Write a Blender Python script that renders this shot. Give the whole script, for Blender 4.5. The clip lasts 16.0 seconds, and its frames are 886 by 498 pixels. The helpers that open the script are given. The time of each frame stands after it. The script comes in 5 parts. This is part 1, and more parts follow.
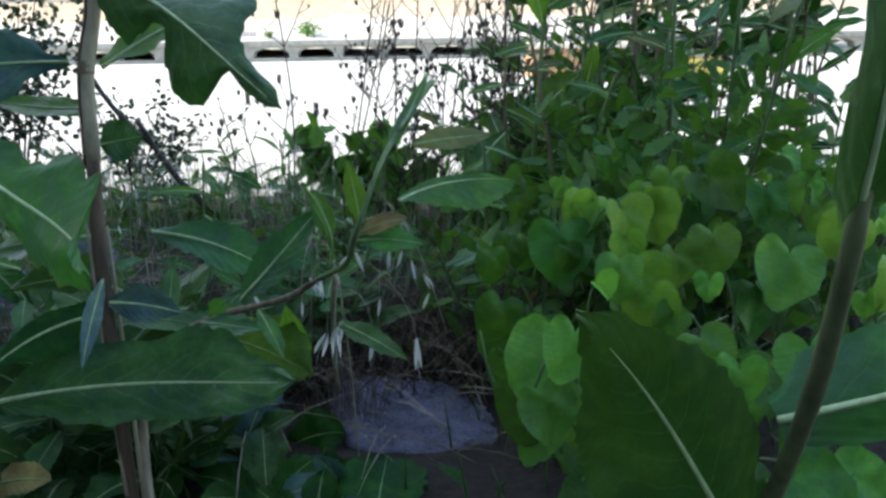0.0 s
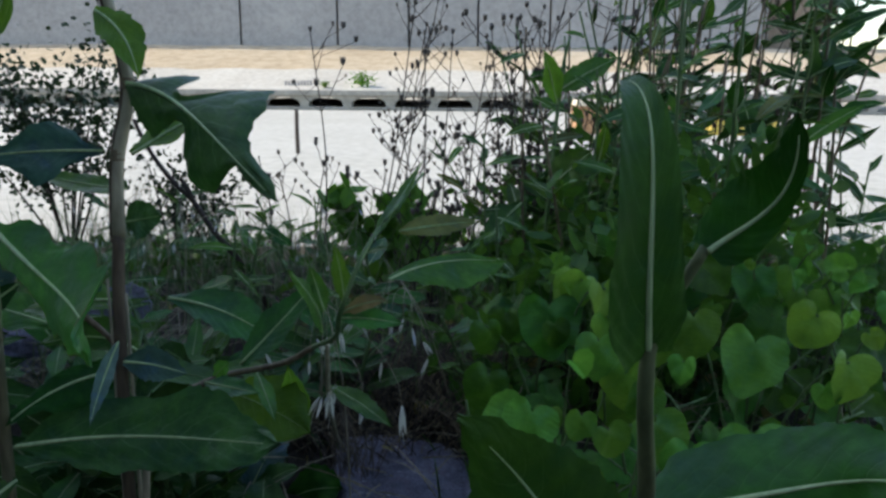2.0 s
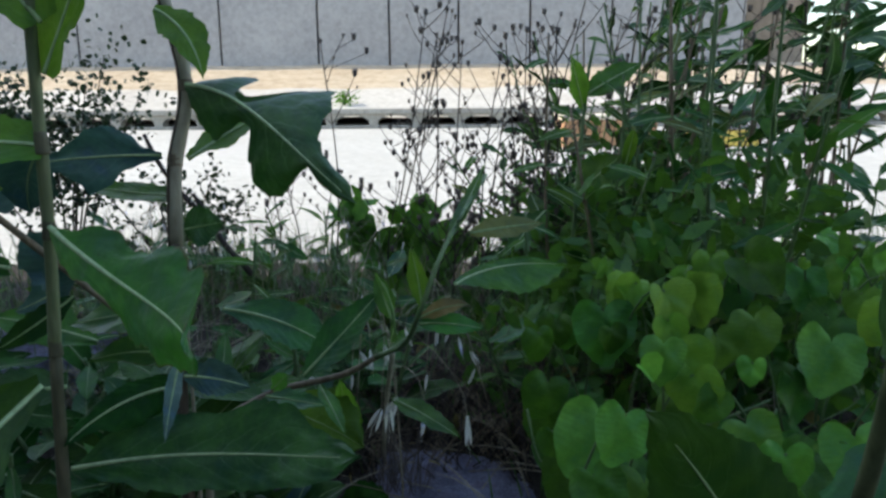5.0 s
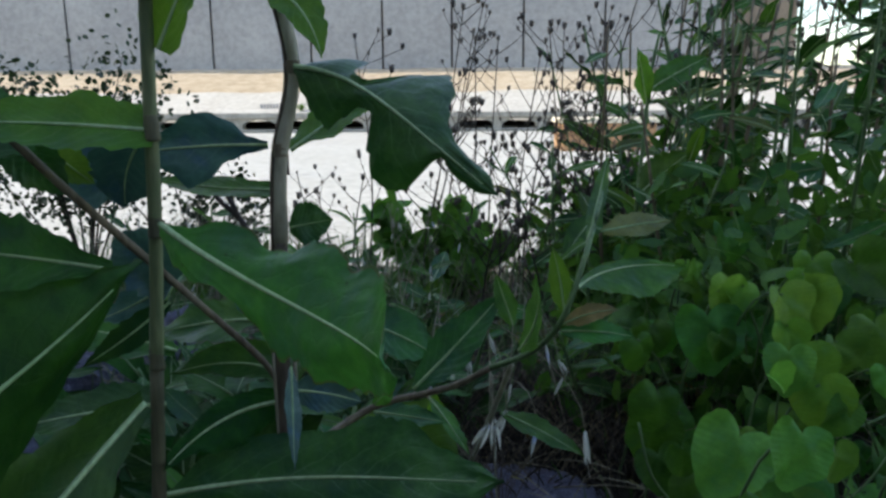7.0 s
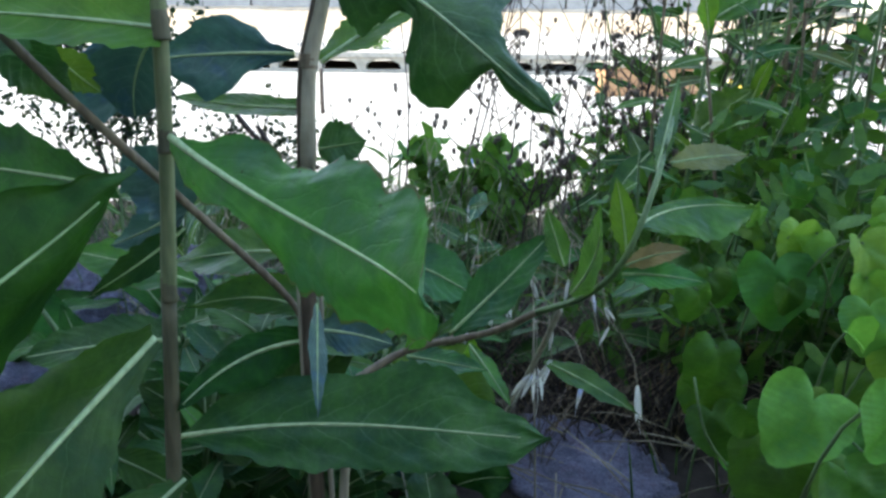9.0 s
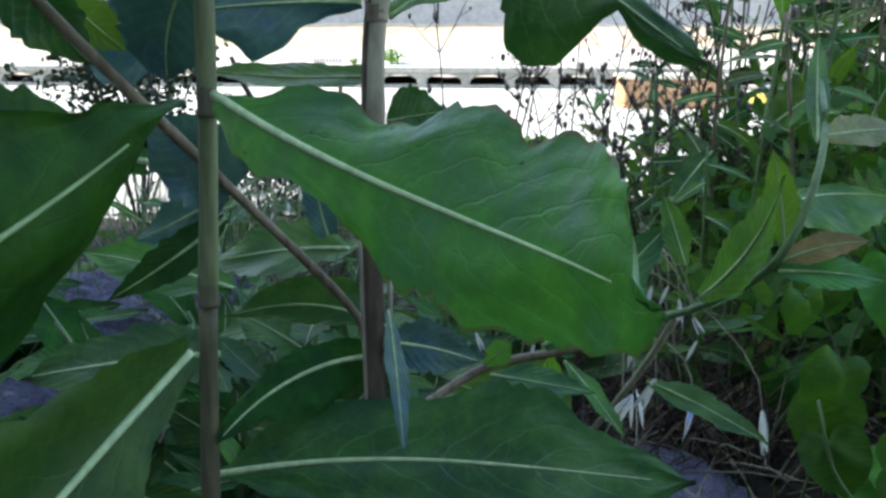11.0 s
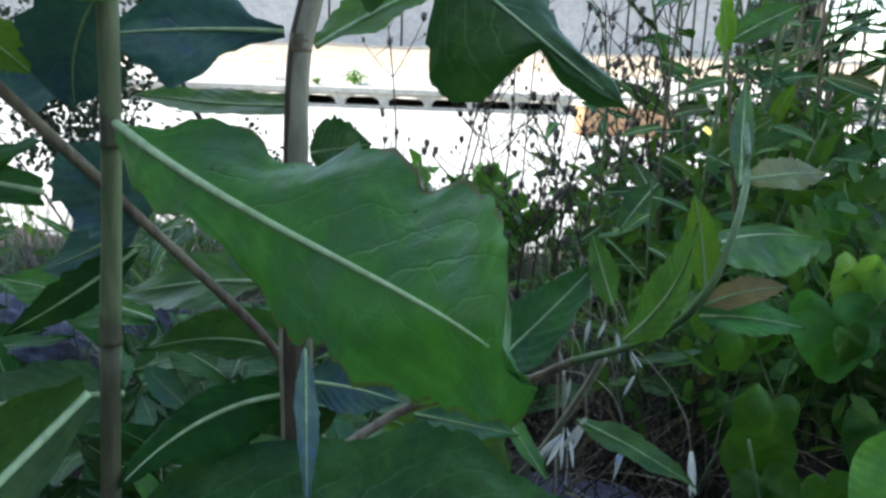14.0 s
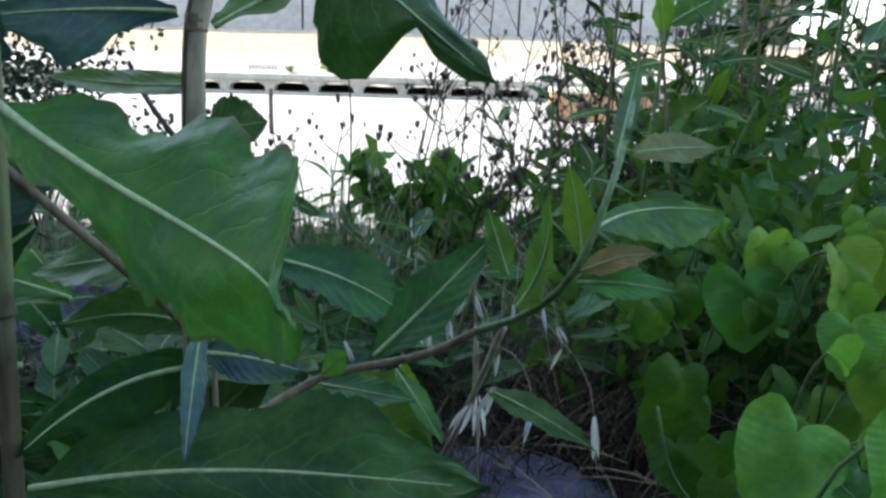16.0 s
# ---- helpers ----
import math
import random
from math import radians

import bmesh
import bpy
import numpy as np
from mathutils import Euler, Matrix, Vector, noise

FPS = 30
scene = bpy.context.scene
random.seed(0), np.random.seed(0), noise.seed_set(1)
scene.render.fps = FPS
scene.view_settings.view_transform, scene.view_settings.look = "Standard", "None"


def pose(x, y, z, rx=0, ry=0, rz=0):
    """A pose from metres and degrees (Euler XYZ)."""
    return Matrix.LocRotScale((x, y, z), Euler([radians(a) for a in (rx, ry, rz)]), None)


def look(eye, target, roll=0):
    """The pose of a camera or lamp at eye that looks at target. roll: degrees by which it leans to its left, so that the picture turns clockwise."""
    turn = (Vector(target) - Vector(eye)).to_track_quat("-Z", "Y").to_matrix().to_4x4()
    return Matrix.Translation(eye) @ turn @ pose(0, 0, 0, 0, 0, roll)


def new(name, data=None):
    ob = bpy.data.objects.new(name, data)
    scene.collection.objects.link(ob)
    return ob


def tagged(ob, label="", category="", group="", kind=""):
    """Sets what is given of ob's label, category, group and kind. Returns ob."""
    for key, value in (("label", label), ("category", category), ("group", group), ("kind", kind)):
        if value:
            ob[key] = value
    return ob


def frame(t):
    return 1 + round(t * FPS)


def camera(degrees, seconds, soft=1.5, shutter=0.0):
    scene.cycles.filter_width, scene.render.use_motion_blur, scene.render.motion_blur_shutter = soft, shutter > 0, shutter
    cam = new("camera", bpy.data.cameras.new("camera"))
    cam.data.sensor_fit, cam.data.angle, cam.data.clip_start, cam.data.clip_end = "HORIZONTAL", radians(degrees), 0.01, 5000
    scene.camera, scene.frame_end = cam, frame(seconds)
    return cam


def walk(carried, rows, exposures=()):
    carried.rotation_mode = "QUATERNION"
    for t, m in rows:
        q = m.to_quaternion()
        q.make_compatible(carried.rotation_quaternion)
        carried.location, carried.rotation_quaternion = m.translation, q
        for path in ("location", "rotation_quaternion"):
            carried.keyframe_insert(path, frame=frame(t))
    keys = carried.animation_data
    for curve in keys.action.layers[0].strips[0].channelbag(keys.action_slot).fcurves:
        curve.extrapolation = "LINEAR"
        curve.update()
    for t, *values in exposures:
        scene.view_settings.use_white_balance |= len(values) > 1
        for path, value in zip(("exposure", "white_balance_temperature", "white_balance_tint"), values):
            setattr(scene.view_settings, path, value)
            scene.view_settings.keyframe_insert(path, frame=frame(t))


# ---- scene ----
cam = camera(62.0, 16.0, soft=2.8)

# seconds, place, then degrees: up-tilt, turn to the left, lean
PATH = [
    (0, -0.0324, 0.0286, 0.4673, -16.74, -1.84, -0.97),
    (0.5, 0.0049, 0.0203, 0.4718, -15.02, -0.76, -0.45),
    (1, 0.0052, 0.0156, 0.4645, -14.74, 1.05, -1.10),
    (1.5, 0.0197, -0.0007, 0.4954, -13.31, 1.54, -0.63),
    (2, 0.0121, -0.0116, 0.5018, -13.00, 1.81, 0.46),
    (2.5, -0.0029, 0.0004, 0.4907, -13.92, 1.28, -0.77),
    (3, 0.0056, 0.0099, 0.4958, -12.42, 1.37, -0.18),
    (3.5, -0.0026, 0.0014, 0.5003, -12.99, 0.04, -0.58),
    (4, -0.0222, -0.0086, 0.4924, -12.68, 1.33, -0.58),
    (6.5, -0.1140, 0.0378, 0.4856, -10.76, -1.32, -0.26),
    (7, -0.1406, 0.0493, 0.4760, -11.34, -0.44, -0.40),
    (7.5, -0.1401, 0.0603, 0.4516, -15.69, 3.14, 0.76),
    (8, -0.1420, 0.0579, 0.4615, -15.37, 2.47, 1.90),
    (10.5, -0.1707, 0.1660, 0.4388, -16.02, 1.67, -1.63),
    (11, -0.1867, 0.1649, 0.4271, -14.40, 3.38, 0.22),
    (11.5, -0.1969, 0.1678, 0.4098, -14.52, 3.98, -0.60),
    (12, -0.2013, 0.1760, 0.4095, -14.78, 2.99, -0.31),
    (12.5, -0.2212, 0.1752, 0.4125, -14.24, 4.09, 0.76),
    (13, -0.2162, 0.1850, 0.4258, -13.87, 1.91, 2.93),
    (13.5, -0.1964, 0.1746, 0.4341, -13.10, 0.06, 2.33),
    (14, -0.1708, 0.1754, 0.4322, -12.70, 0.24, 2.00),
    (14.5, -0.1529, 0.1564, 0.4347, -12.40, -0.62, 1.21),
    (15, -0.1416, 0.1613, 0.4300, -12.89, -0.52, 0.70),
    (15.5, -0.1493, 0.1731, 0.4310, -13.29, -1.74, 1.94),
    (16, -0.1329, 0.1621, 0.4292, -13.56, -1.46, 1.70),
]


def aim(x, y, z, tilt, turn, lean):
    a, b = radians(tilt), radians(turn)
    ahead = Vector((-math.sin(b) * math.cos(a), math.cos(b) * math.cos(a), math.sin(a)))
    eye = Vector((x, y, z))
    return look(eye, eye + ahead, lean)


EXPOSURES = [(t, e + 0.08, 7600 if 11.2 < t < 13.2 else 7100, 0 if 11.2 < t < 13.2 else 6) for t, e in ((0, 1.95), (0.5, 1.65), (1.5, 1.35), (2.0, 1.12), (2.5, 1.30), (3.5, 1.15), (4.0, 1.18), (6.5, 1.55), (7.0, 1.25), (8.0, 2.35), (10.5, 2.4), (11.0, 2.2),
                                            (11.5, 3.12), (12.0, 3.27), (12.5, 3.09), (13.0, 2.84), (13.5, 2.2), (14.0, 2.15), (14.5, 2.15), (16.0, 2.05))]
walk(cam, [(t, aim(*p)) for t, *p in PATH], EXPOSURES)

# ---- light: sun from the left, unseen wall added there shades the verge, clear sky ----
SUN_TO = Vector((0.78, -0.05, -0.62)).normalized()      # the way the light travels
SUN_UP = math.asin(-SUN_TO.z)
world = bpy.data.worlds.new("world")
scene.world = world
world.use_nodes = True
wt = world.node_tree
sky = wt.nodes.new("ShaderNodeTexSky")
sky.sky_type, sky.sun_disc = "NISHITA", False
sky.sun_elevation, sky.sun_rotation = SUN_UP, math.atan2(-SUN_TO.x, -SUN_TO.y)
wt.links.new(sky.outputs[0], wt.nodes["Background"].inputs[0])
wt.nodes["Background"].inputs[1].default_value = 0.15
sun = new("sun", bpy.data.lights.new("sun", "SUN"))
sun.data.energy, sun.data.angle, sun.data.color = 1.9, radians(0.5), (1.0, 0.93, 0.82)
sun.matrix_world = look((0, 0, 20), Vector((0, 0, 20)) + SUN_TO)


# ---- materials ----
class Mat:
    """A node material with a principled shader and short helpers."""

    def __init__(self, name):
        self.m = bpy.data.materials.new(name)
        self.m.use_nodes = True
        self.t = self.m.node_tree
        self.p = self.t.nodes["Principled BSDF"]
        self.out = self.t.nodes["Material Output"]
        self.co = None
        self.at = None

    def n(self, kind, **values):
        node = self.t.nodes.new("ShaderNode" + kind)
        for k, v in values.items():
            node.inputs[int(k[1:]) if k[0] == "i" and k[1:].isdigit() else k].default_value = v
        return node

    def link(self, a, b):
        self.t.links.new(a, b)

    def coords(self, which="Object"):
        if self.at is not None and which == "Object":
            return self.at
        if self.co is None:
            self.co = self.t.nodes.new("ShaderNodeTexCoord")
        return self.co.outputs[which]

    def noise(self, scale, detail=6.0, rough=0.6, which="Object"):
        node = self.n("TexNoise", Scale=scale, Detail=detail, Roughness=rough)
        self.link(self.coords(which), node.inputs["Vector"])
        return node.outputs["Fac"]

    def math(self, op, a, b=None, c=None):
        node = self.t.nodes.new("ShaderNodeMath")
        node.operation = op
        for i, v in enumerate((a, b, c)):
            if v is None:
                continue
            if isinstance(v, (int, float)):
                node.inputs[i].default_value = v
            else:
                self.link(v, node.inputs[i])
        return node.outputs[0]

    def ramp(self, fac, *stops):
        node = self.t.nodes.new("ShaderNodeValToRGB")
        while len(node.color_ramp.elements) < len(stops):
            node.color_ramp.elements.new(0.5)
        for el, (pos, col) in zip(node.color_ramp.elements, stops):
            el.position = pos
            el.color = (*col, 1) if len(col) == 3 else col
        self.link(fac, node.inputs[0])
        return node.outputs[0]

    def mix(self, fac, a, b, blend="MIX"):
        node = self.t.nodes.new("ShaderNodeMix")
        node.data_type, node.blend_type = "RGBA", blend
        for i, v in ((0, fac), (6, a), (7, b)):
            if isinstance(v, (int, float)):
                node.inputs[i].default_value = v
            elif isinstance(v, tuple):
                node.inputs[i].default_value = (*v, 1)
            else:
                self.link(v, node.inputs[i])
        return node.outputs[2]

    def bump(self, height, strength=0.3, distance=0.01):
        node = self.n("Bump", Strength=strength, Distance=distance)
        self.link(height, node.inputs["Height"])
        self.link(node.outputs[0], self.p.inputs["Normal"])
        return node.outputs[0]

    def done(self, colour, rough=0.6, spec=0.4):
        if isinstance(colour, tuple):
            self.p.inputs["Base Color"].default_value = (*colour, 1)
        else:
            self.link(colour, self.p.inputs["Base Color"])
        if isinstance(rough, (int, float)):
            self.p.inputs["Roughness"].default_value = rough
        else:
            self.link(rough, self.p.inputs["Roughness"])
        self.p.inputs["Specular IOR Level"].default_value = spec
        return self.m


def rough_mat(name, a, b, c, scale, rough=0.85, bump=0.4, dist=0.01, fine=8.0, spec=0.3):
    """Mottled matt surface: coarse patches, fine grain and relief."""
    m = Mat(name)
    coarse, grain = m.noise(scale), m.noise(scale * fine, 8.0, 0.7)
    col = m.ramp(coarse, (0.3, a), (0.52, b), (0.72, c))
    col = m.mix(0.45, col, m.ramp(grain, (0.25, tuple(v * 0.45 for v in a)), (0.6, c)))
    m.bump(m.math("ADD", coarse, m.math("MULTIPLY", grain, 0.6)), bump, dist)
    return m.done(col, rough, spec)


def rock_mat(name):
    """Broken lavender stone: cool and pinkish patches, dark hollows, pale scratches and crumbs."""
    m = Mat(name)
    coarse, patch, grain = m.noise(26.0, 5.0, 0.62), m.noise(60.0, 4.0, 0.6), m.noise(420.0, 6.0, 0.72)
    col = m.ramp(coarse, (0.34, (0.075, 0.075, 0.12)), (0.44, (0.17, 0.172, 0.265)), (0.55, (0.25, 0.255, 0.38)), (0.68, (0.41, 0.42, 0.54)))
    col = m.mix(m.ramp(patch, (0.50, (0, 0, 0)), (0.62, (0.75, 0.75, 0.75))), col, (0.21, 0.16, 0.235))
    stretch = m.n("Mapping")
    stretch.inputs["Rotation"].default_value = (0.3, 0.2, 0.7)
    stretch.inputs["Scale"].default_value = (0.35, 1.6, 1.0)
    m.link(m.coords(), stretch.inputs[0])
    lines = m.n("TexNoise", Scale=150.0, Detail=3.0)
    m.link(stretch.outputs[0], lines.inputs["Vector"])
    col = m.mix(m.ramp(lines.outputs["Fac"], (0.64, (0, 0, 0)), (0.70, (0.8, 0.8, 0.8))), col, (0.60, 0.61, 0.68))
    col = m.mix(0.40, col, m.ramp(grain, (0.36, (0.04, 0.04, 0.06)), (0.62, (0.37, 0.37, 0.50))))
    m.bump(m.math("ADD", m.math("ADD", coarse, m.math("MULTIPLY", patch, 0.8)), m.math("MULTIPLY", grain, 0.5)), 1.0, 0.014)
    return m.done(col, 0.7, 0.35)


def leaf_mat(name, dark, light, glow, vein, veins=0.5, through_light=0.3, rough=0.42, spec=0.5, spots=0.0):
    """Leaf: mottled green, side veins from the blade's own coordinates, light coming through."""
    m = Mat(name)
    m.at = m.t.nodes.new("ShaderNodeNewGeometry").outputs["Position"]
    if dark[1] > 1.6 * dark[0]:
        dark, light = [(c[0] * 0.86, c[1], c[2] * 0.72) for c in (dark, light)]
    uv = m.n("SeparateXYZ")
    m.link(m.coords("UV"), uv.inputs[0])
    u, v = uv.outputs[0], m.math("ABSOLUTE", uv.outputs[1])
    wob = m.noise(38.0, 3.0, 0.6)
    rnd = m.t.nodes.new("ShaderNodeObjectInfo").outputs["Random"]
    big, small = m.noise(24.0, 3.0), m.noise(240.0, 5.0, 0.7)
    blotch = m.noise(85.0, 3.0, 0.6)
    cool = (dark[0] * 0.75, dark[1] * 0.90, dark[2] * 1.7)
    warm = (light[0] * 1.3, light[1] * 1.2, light[2] * 0.8)
    tone = m.math("ADD", m.math("MULTIPLY", big, 0.6), m.math("MULTIPLY", blotch, 0.4))
    col = m.ramp(tone, (0.36, cool), (0.46, dark), (0.58, light), (0.70, warm))
    col = m.mix(m.math("MULTIPLY", m.math("SUBTRACT", small, 0.35), 0.9), col, tuple(x * 0.45 for x in dark))
    hue = m.n("HueSaturation", Saturation=1.0)
    m.link(m.math("ADD", m.math("MULTIPLY", rnd, 0.04), 0.48), hue.inputs["Hue"])
    m.link(m.math("ADD", m.math("MULTIPLY", rnd, 0.5), 0.75), hue.inputs["Value"])
    m.link(col, hue.inputs["Color"])
    col = hue.outputs[0]
    # side veins: arcs that run from the midrib to the margin, and a fine net between them
    phase = m.math("ADD", m.math("MULTIPLY", u, 9.0), m.math("MULTIPLY", m.math("POWER", v, 1.4), -2.4))
    phase = m.math("ADD", phase, m.math("MULTIPLY", wob, 1.1))
    line = m.math("ABSOLUTE", m.math("SUBTRACT", m.math("FRACT", phase), 0.5))
    line = m.math("MULTIPLY", m.math("SUBTRACT", 0.05, line), 22.0)
    line = m.math("MULTIPLY", m.math("MAXIMUM", line, 0.0), m.math("SUBTRACT", 1.15, v))
    branch = m.n("TexVoronoi", Scale=75.0)
    branch.feature = "DISTANCE_TO_EDGE"
    m.link(m.coords("Object"), branch.inputs["Vector"])
    twigs = m.math("MULTIPLY", m.math("MAXIMUM", m.math("SUBTRACT", 0.035, branch.outputs["Distance"]), 0.0), 13.0)
    twigs = m.math("MULTIPLY", twigs, m.math("SUBTRACT", 1.0, m.math("MULTIPLY", v, 0.75)))
    net = m.n("TexVoronoi", Scale=170.0)
    net.feature = "DISTANCE_TO_EDGE"
    m.link(m.coords("Object"), net.inputs["Vector"])
    mesh = m.math("MULTIPLY", m.math("MAXIMUM", m.math("SUBTRACT", 0.06, net.outputs["Distance"]), 0.0), 3.0)
    lines = m.math("MINIMUM", m.math("ADD", m.math("ADD", line, twigs), mesh), 1.0)
    pillow = m.math("MULTIPLY", m.math("SINE", m.math("MULTIPLY", phase, math.tau)), m.math("MULTIPLY", v, 0.06))
    col = m.mix(m.math("MULTIPLY", lines, veins), col, vein)
    if spots:
        spot = m.n("TexVoronoi", Scale=95.0)
        m.link(m.coords("Object"), spot.inputs["Vector"])
        hit = m.math("MULTIPLY", m.math("LESS_THAN", spot.outputs["Distance"], 0.07), spots)
        gate = m.math("GREATER_THAN", m.noise(30.0, 2.0), 0.50)
        col = m.mix(m.math("MULTIPLY", hit, gate), col, (0.015, 0.016, 0.008))
        # reddish, dried margin
        rim = m.math("MULTIPLY", m.math("GREATER_THAN", v, 0.955), m.math("GREATER_THAN", m.noise(60.0, 2.0), 0.48))
        col = m.mix(m.math("MULTIPLY", rim, 0.7), col, (0.11, 0.055, 0.03))
    m.bump(m.math("ADD", m.math("ADD", m.math("MULTIPLY", big, 1.6), pillow), m.math("ADD", m.math("MULTIPLY", lines, -0.06), m.math("MULTIPLY", small, 0.12))), 0.6, 0.004)
    surf = m.done(col, m.math("ADD", m.math("MULTIPLY", small, 0.3), rough - 0.15), spec)
    back = m.n("BsdfTranslucent")
    m.link(m.mix(0.5, col, glow), back.inputs["Color"])
    both = m.n("MixShader", i0=through_light)
    m.link(m.p.outputs[0], both.inputs[1])
    m.link(back.outputs[0], both.inputs[2])
    m.link(both.outputs[0], m.out.inputs["Surface"])
    return surf


def stem_mat(name, low, high, streak, scale=60.0):
    m = Mat(name)
    stretch = m.n("Mapping")
    stretch.inputs["Scale"].default_value = (1, 1, 0.12)
    m.link(m.coords(), stretch.inputs[0])
    fib = m.n("TexNoise", Scale=scale * 4, Detail=6.0)
    m.link(stretch.outputs[0], fib.inputs["Vector"])
    col = m.ramp(m.noise(scale * 0.5, 4.0), (0.35, low), (0.65, high))
    col = m.mix(m.math("MULTIPLY", m.math("MAXIMUM", m.math("MULTIPLY", m.math("SUBTRACT", m.noise(scale * 0.5, 6.0, 0.7), 0.52), 5.0), 0.0), 0.55), col, streak)
    col = m.mix(0.38, col, m.ramp(fib.outputs["Fac"], (0.38, tuple(v * 0.5 for v in low)), (0.62, high)))
    m.bump(fib.outputs["Fac"], 0.5, 0.001)
    return m.done(col, 0.6, 0.35)


LETTUCE = leaf_mat("lettuce_leaf", (0.039, 0.132, 0.037), (0.082, 0.215, 0.043), (0.13, 0.34, 0.035), (0.16, 0.31, 0.10), 0.16, 0.26, 0.36, 0.36, 0.9)
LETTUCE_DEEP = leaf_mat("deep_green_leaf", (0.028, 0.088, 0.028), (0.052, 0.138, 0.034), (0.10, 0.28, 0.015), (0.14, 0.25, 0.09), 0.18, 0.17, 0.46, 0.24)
# lettuce green at about half its depth, darkened to stand for shade
LETTUCE_SHADED = leaf_mat("shaded_dark_leaf", (0.012, 0.050, 0.010), (0.026, 0.088, 0.014), (0.06, 0.18, 0.01), (0.07, 0.15, 0.04), 0.12, 0.12, 0.55, 0.12)
LETTUCE_BLUE = leaf_mat("blue_green_leaf", (0.024, 0.092, 0.036), (0.050, 0.150, 0.042), (0.08, 0.26, 0.03), (0.22, 0.36, 0.20), 0.30, 0.20, 0.36, 0.34)
GLAUCOUS = leaf_mat("glaucous_leaf", (0.044, 0.104, 0.126), (0.072, 0.160, 0.172), (0.06, 0.16, 0.06), (0.26, 0.36, 0.32), 0.2, 0.15, 0.36, 0.40)
LETTUCE_YOUNG = leaf_mat("young_leaf", (0.060, 0.155, 0.030), (0.105, 0.230, 0.038), (0.30, 0.50, 0.03), (0.28, 0.40, 0.14), 0.35, 0.36, 0.45, 0.25)
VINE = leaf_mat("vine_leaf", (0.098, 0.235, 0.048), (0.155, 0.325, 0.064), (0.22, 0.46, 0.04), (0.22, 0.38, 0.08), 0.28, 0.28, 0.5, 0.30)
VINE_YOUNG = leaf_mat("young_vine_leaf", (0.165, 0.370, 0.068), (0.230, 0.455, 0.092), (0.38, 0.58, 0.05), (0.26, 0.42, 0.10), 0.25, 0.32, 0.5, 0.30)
# darker copy of the vine green, shade put into its colour
VINE_DARK = leaf_mat("shaded_vine_leaf", (0.040, 0.118, 0.024), (0.068, 0.182, 0.032), (0.14, 0.36, 0.02), (0.14, 0.26, 0.05), 0.24, 0.26, 0.5, 0.30)
WEED = leaf_mat("weed_leaf", (0.046, 0.118, 0.032), (0.092, 0.200, 0.044), (0.20, 0.40, 0.03), (0.22, 0.34, 0.13), 0.25, 0.32, 0.46, 0.28)
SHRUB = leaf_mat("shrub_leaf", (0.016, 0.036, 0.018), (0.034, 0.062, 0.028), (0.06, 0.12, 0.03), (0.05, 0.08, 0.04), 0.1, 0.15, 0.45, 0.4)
DRYLEAF = leaf_mat("withered_leaf", (0.20, 0.16, 0.06), (0.34, 0.27, 0.10), (0.45, 0.34, 0.10), (0.36, 0.30, 0.16), 0.3, 0.3, 0.6, 0.25)
OLIVE = leaf_mat("olive_leaf", (0.11, 0.14, 0.040), (0.19, 0.22, 0.06), (0.30, 0.32, 0.06), (0.28, 0.32, 0.14), 0.3, 0.3, 0.5, 0.25)
OAT = leaf_mat("oat_husk", (0.84, 0.83, 0.77), (0.94, 0.93, 0.88), (0.9, 0.87, 0.76), (0.9, 0.88, 0.8), 0.3, 0.35, 0.5, 0.3)
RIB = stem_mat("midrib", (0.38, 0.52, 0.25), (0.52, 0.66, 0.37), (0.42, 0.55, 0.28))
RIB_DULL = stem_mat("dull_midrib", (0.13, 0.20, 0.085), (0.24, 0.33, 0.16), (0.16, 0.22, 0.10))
RIB_SOFT = stem_mat("green_midrib", (0.22, 0.34, 0.13), (0.34, 0.47, 0.22), (0.24, 0.35, 0.15))
STEM = stem_mat("lettuce_stem", (0.13, 0.17, 0.075), (0.25, 0.27, 0.14), (0.10, 0.05, 0.05))
STEM_BROWN = stem_mat("browned_stem", (0.13, 0.09, 0.06), (0.30, 0.24, 0.16), (0.05, 0.025, 0.025))
STEM_OLD = stem_mat("old_brown_stem", (0.055, 0.036, 0.026), (0.15, 0.110, 0.075), (0.025, 0.014, 0.014))
STEM_TAN = stem_mat("tan_stem", (0.28, 0.25, 0.17), (0.50, 0.45, 0.34), (0.12, 0.07, 0.05))
STEM_OLIVE = stem_mat("olive_stem", (0.085, 0.085, 0.048), (0.185, 0.165, 0.098), (0.10, 0.050, 0.050))
STEM_WEEDY = stem_mat("weedy_stem", (0.085, 0.110, 0.048), (0.165, 0.190, 0.090), (0.09, 0.065, 0.05))
STEM_GREEN = stem_mat("green_stem", (0.08, 0.15, 0.06), (0.17, 0.26, 0.11), (0.12, 0.16, 0.07))
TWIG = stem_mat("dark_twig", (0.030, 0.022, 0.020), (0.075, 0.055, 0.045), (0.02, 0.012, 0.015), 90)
SEED_HEAD = stem_mat("dry_seed_head", (0.07, 0.055, 0.05), (0.20, 0.165, 0.14), (0.045, 0.035, 0.035), 120)
STRAW = stem_mat("straw", (0.26, 0.22, 0.16), (0.44, 0.39, 0.29), (0.16, 0.12, 0.09))
ROCK = rock_mat("lavender_grey_rock")
# soil colour darkened to hold the deep shade between the weeds
SOIL = rough_mat("shade_dark_soil", (0.018, 0.014, 0.012), (0.036, 0.029, 0.024), (0.07, 0.058, 0.05), 14.0, 0.95, 0.9, 0.015)
EARTH = rough_mat("dusty_ground", (0.30, 0.26, 0.20), (0.40, 0.36, 0.29), (0.50, 0.46, 0.38), 0.6, 0.95, 0.4, 0.02)
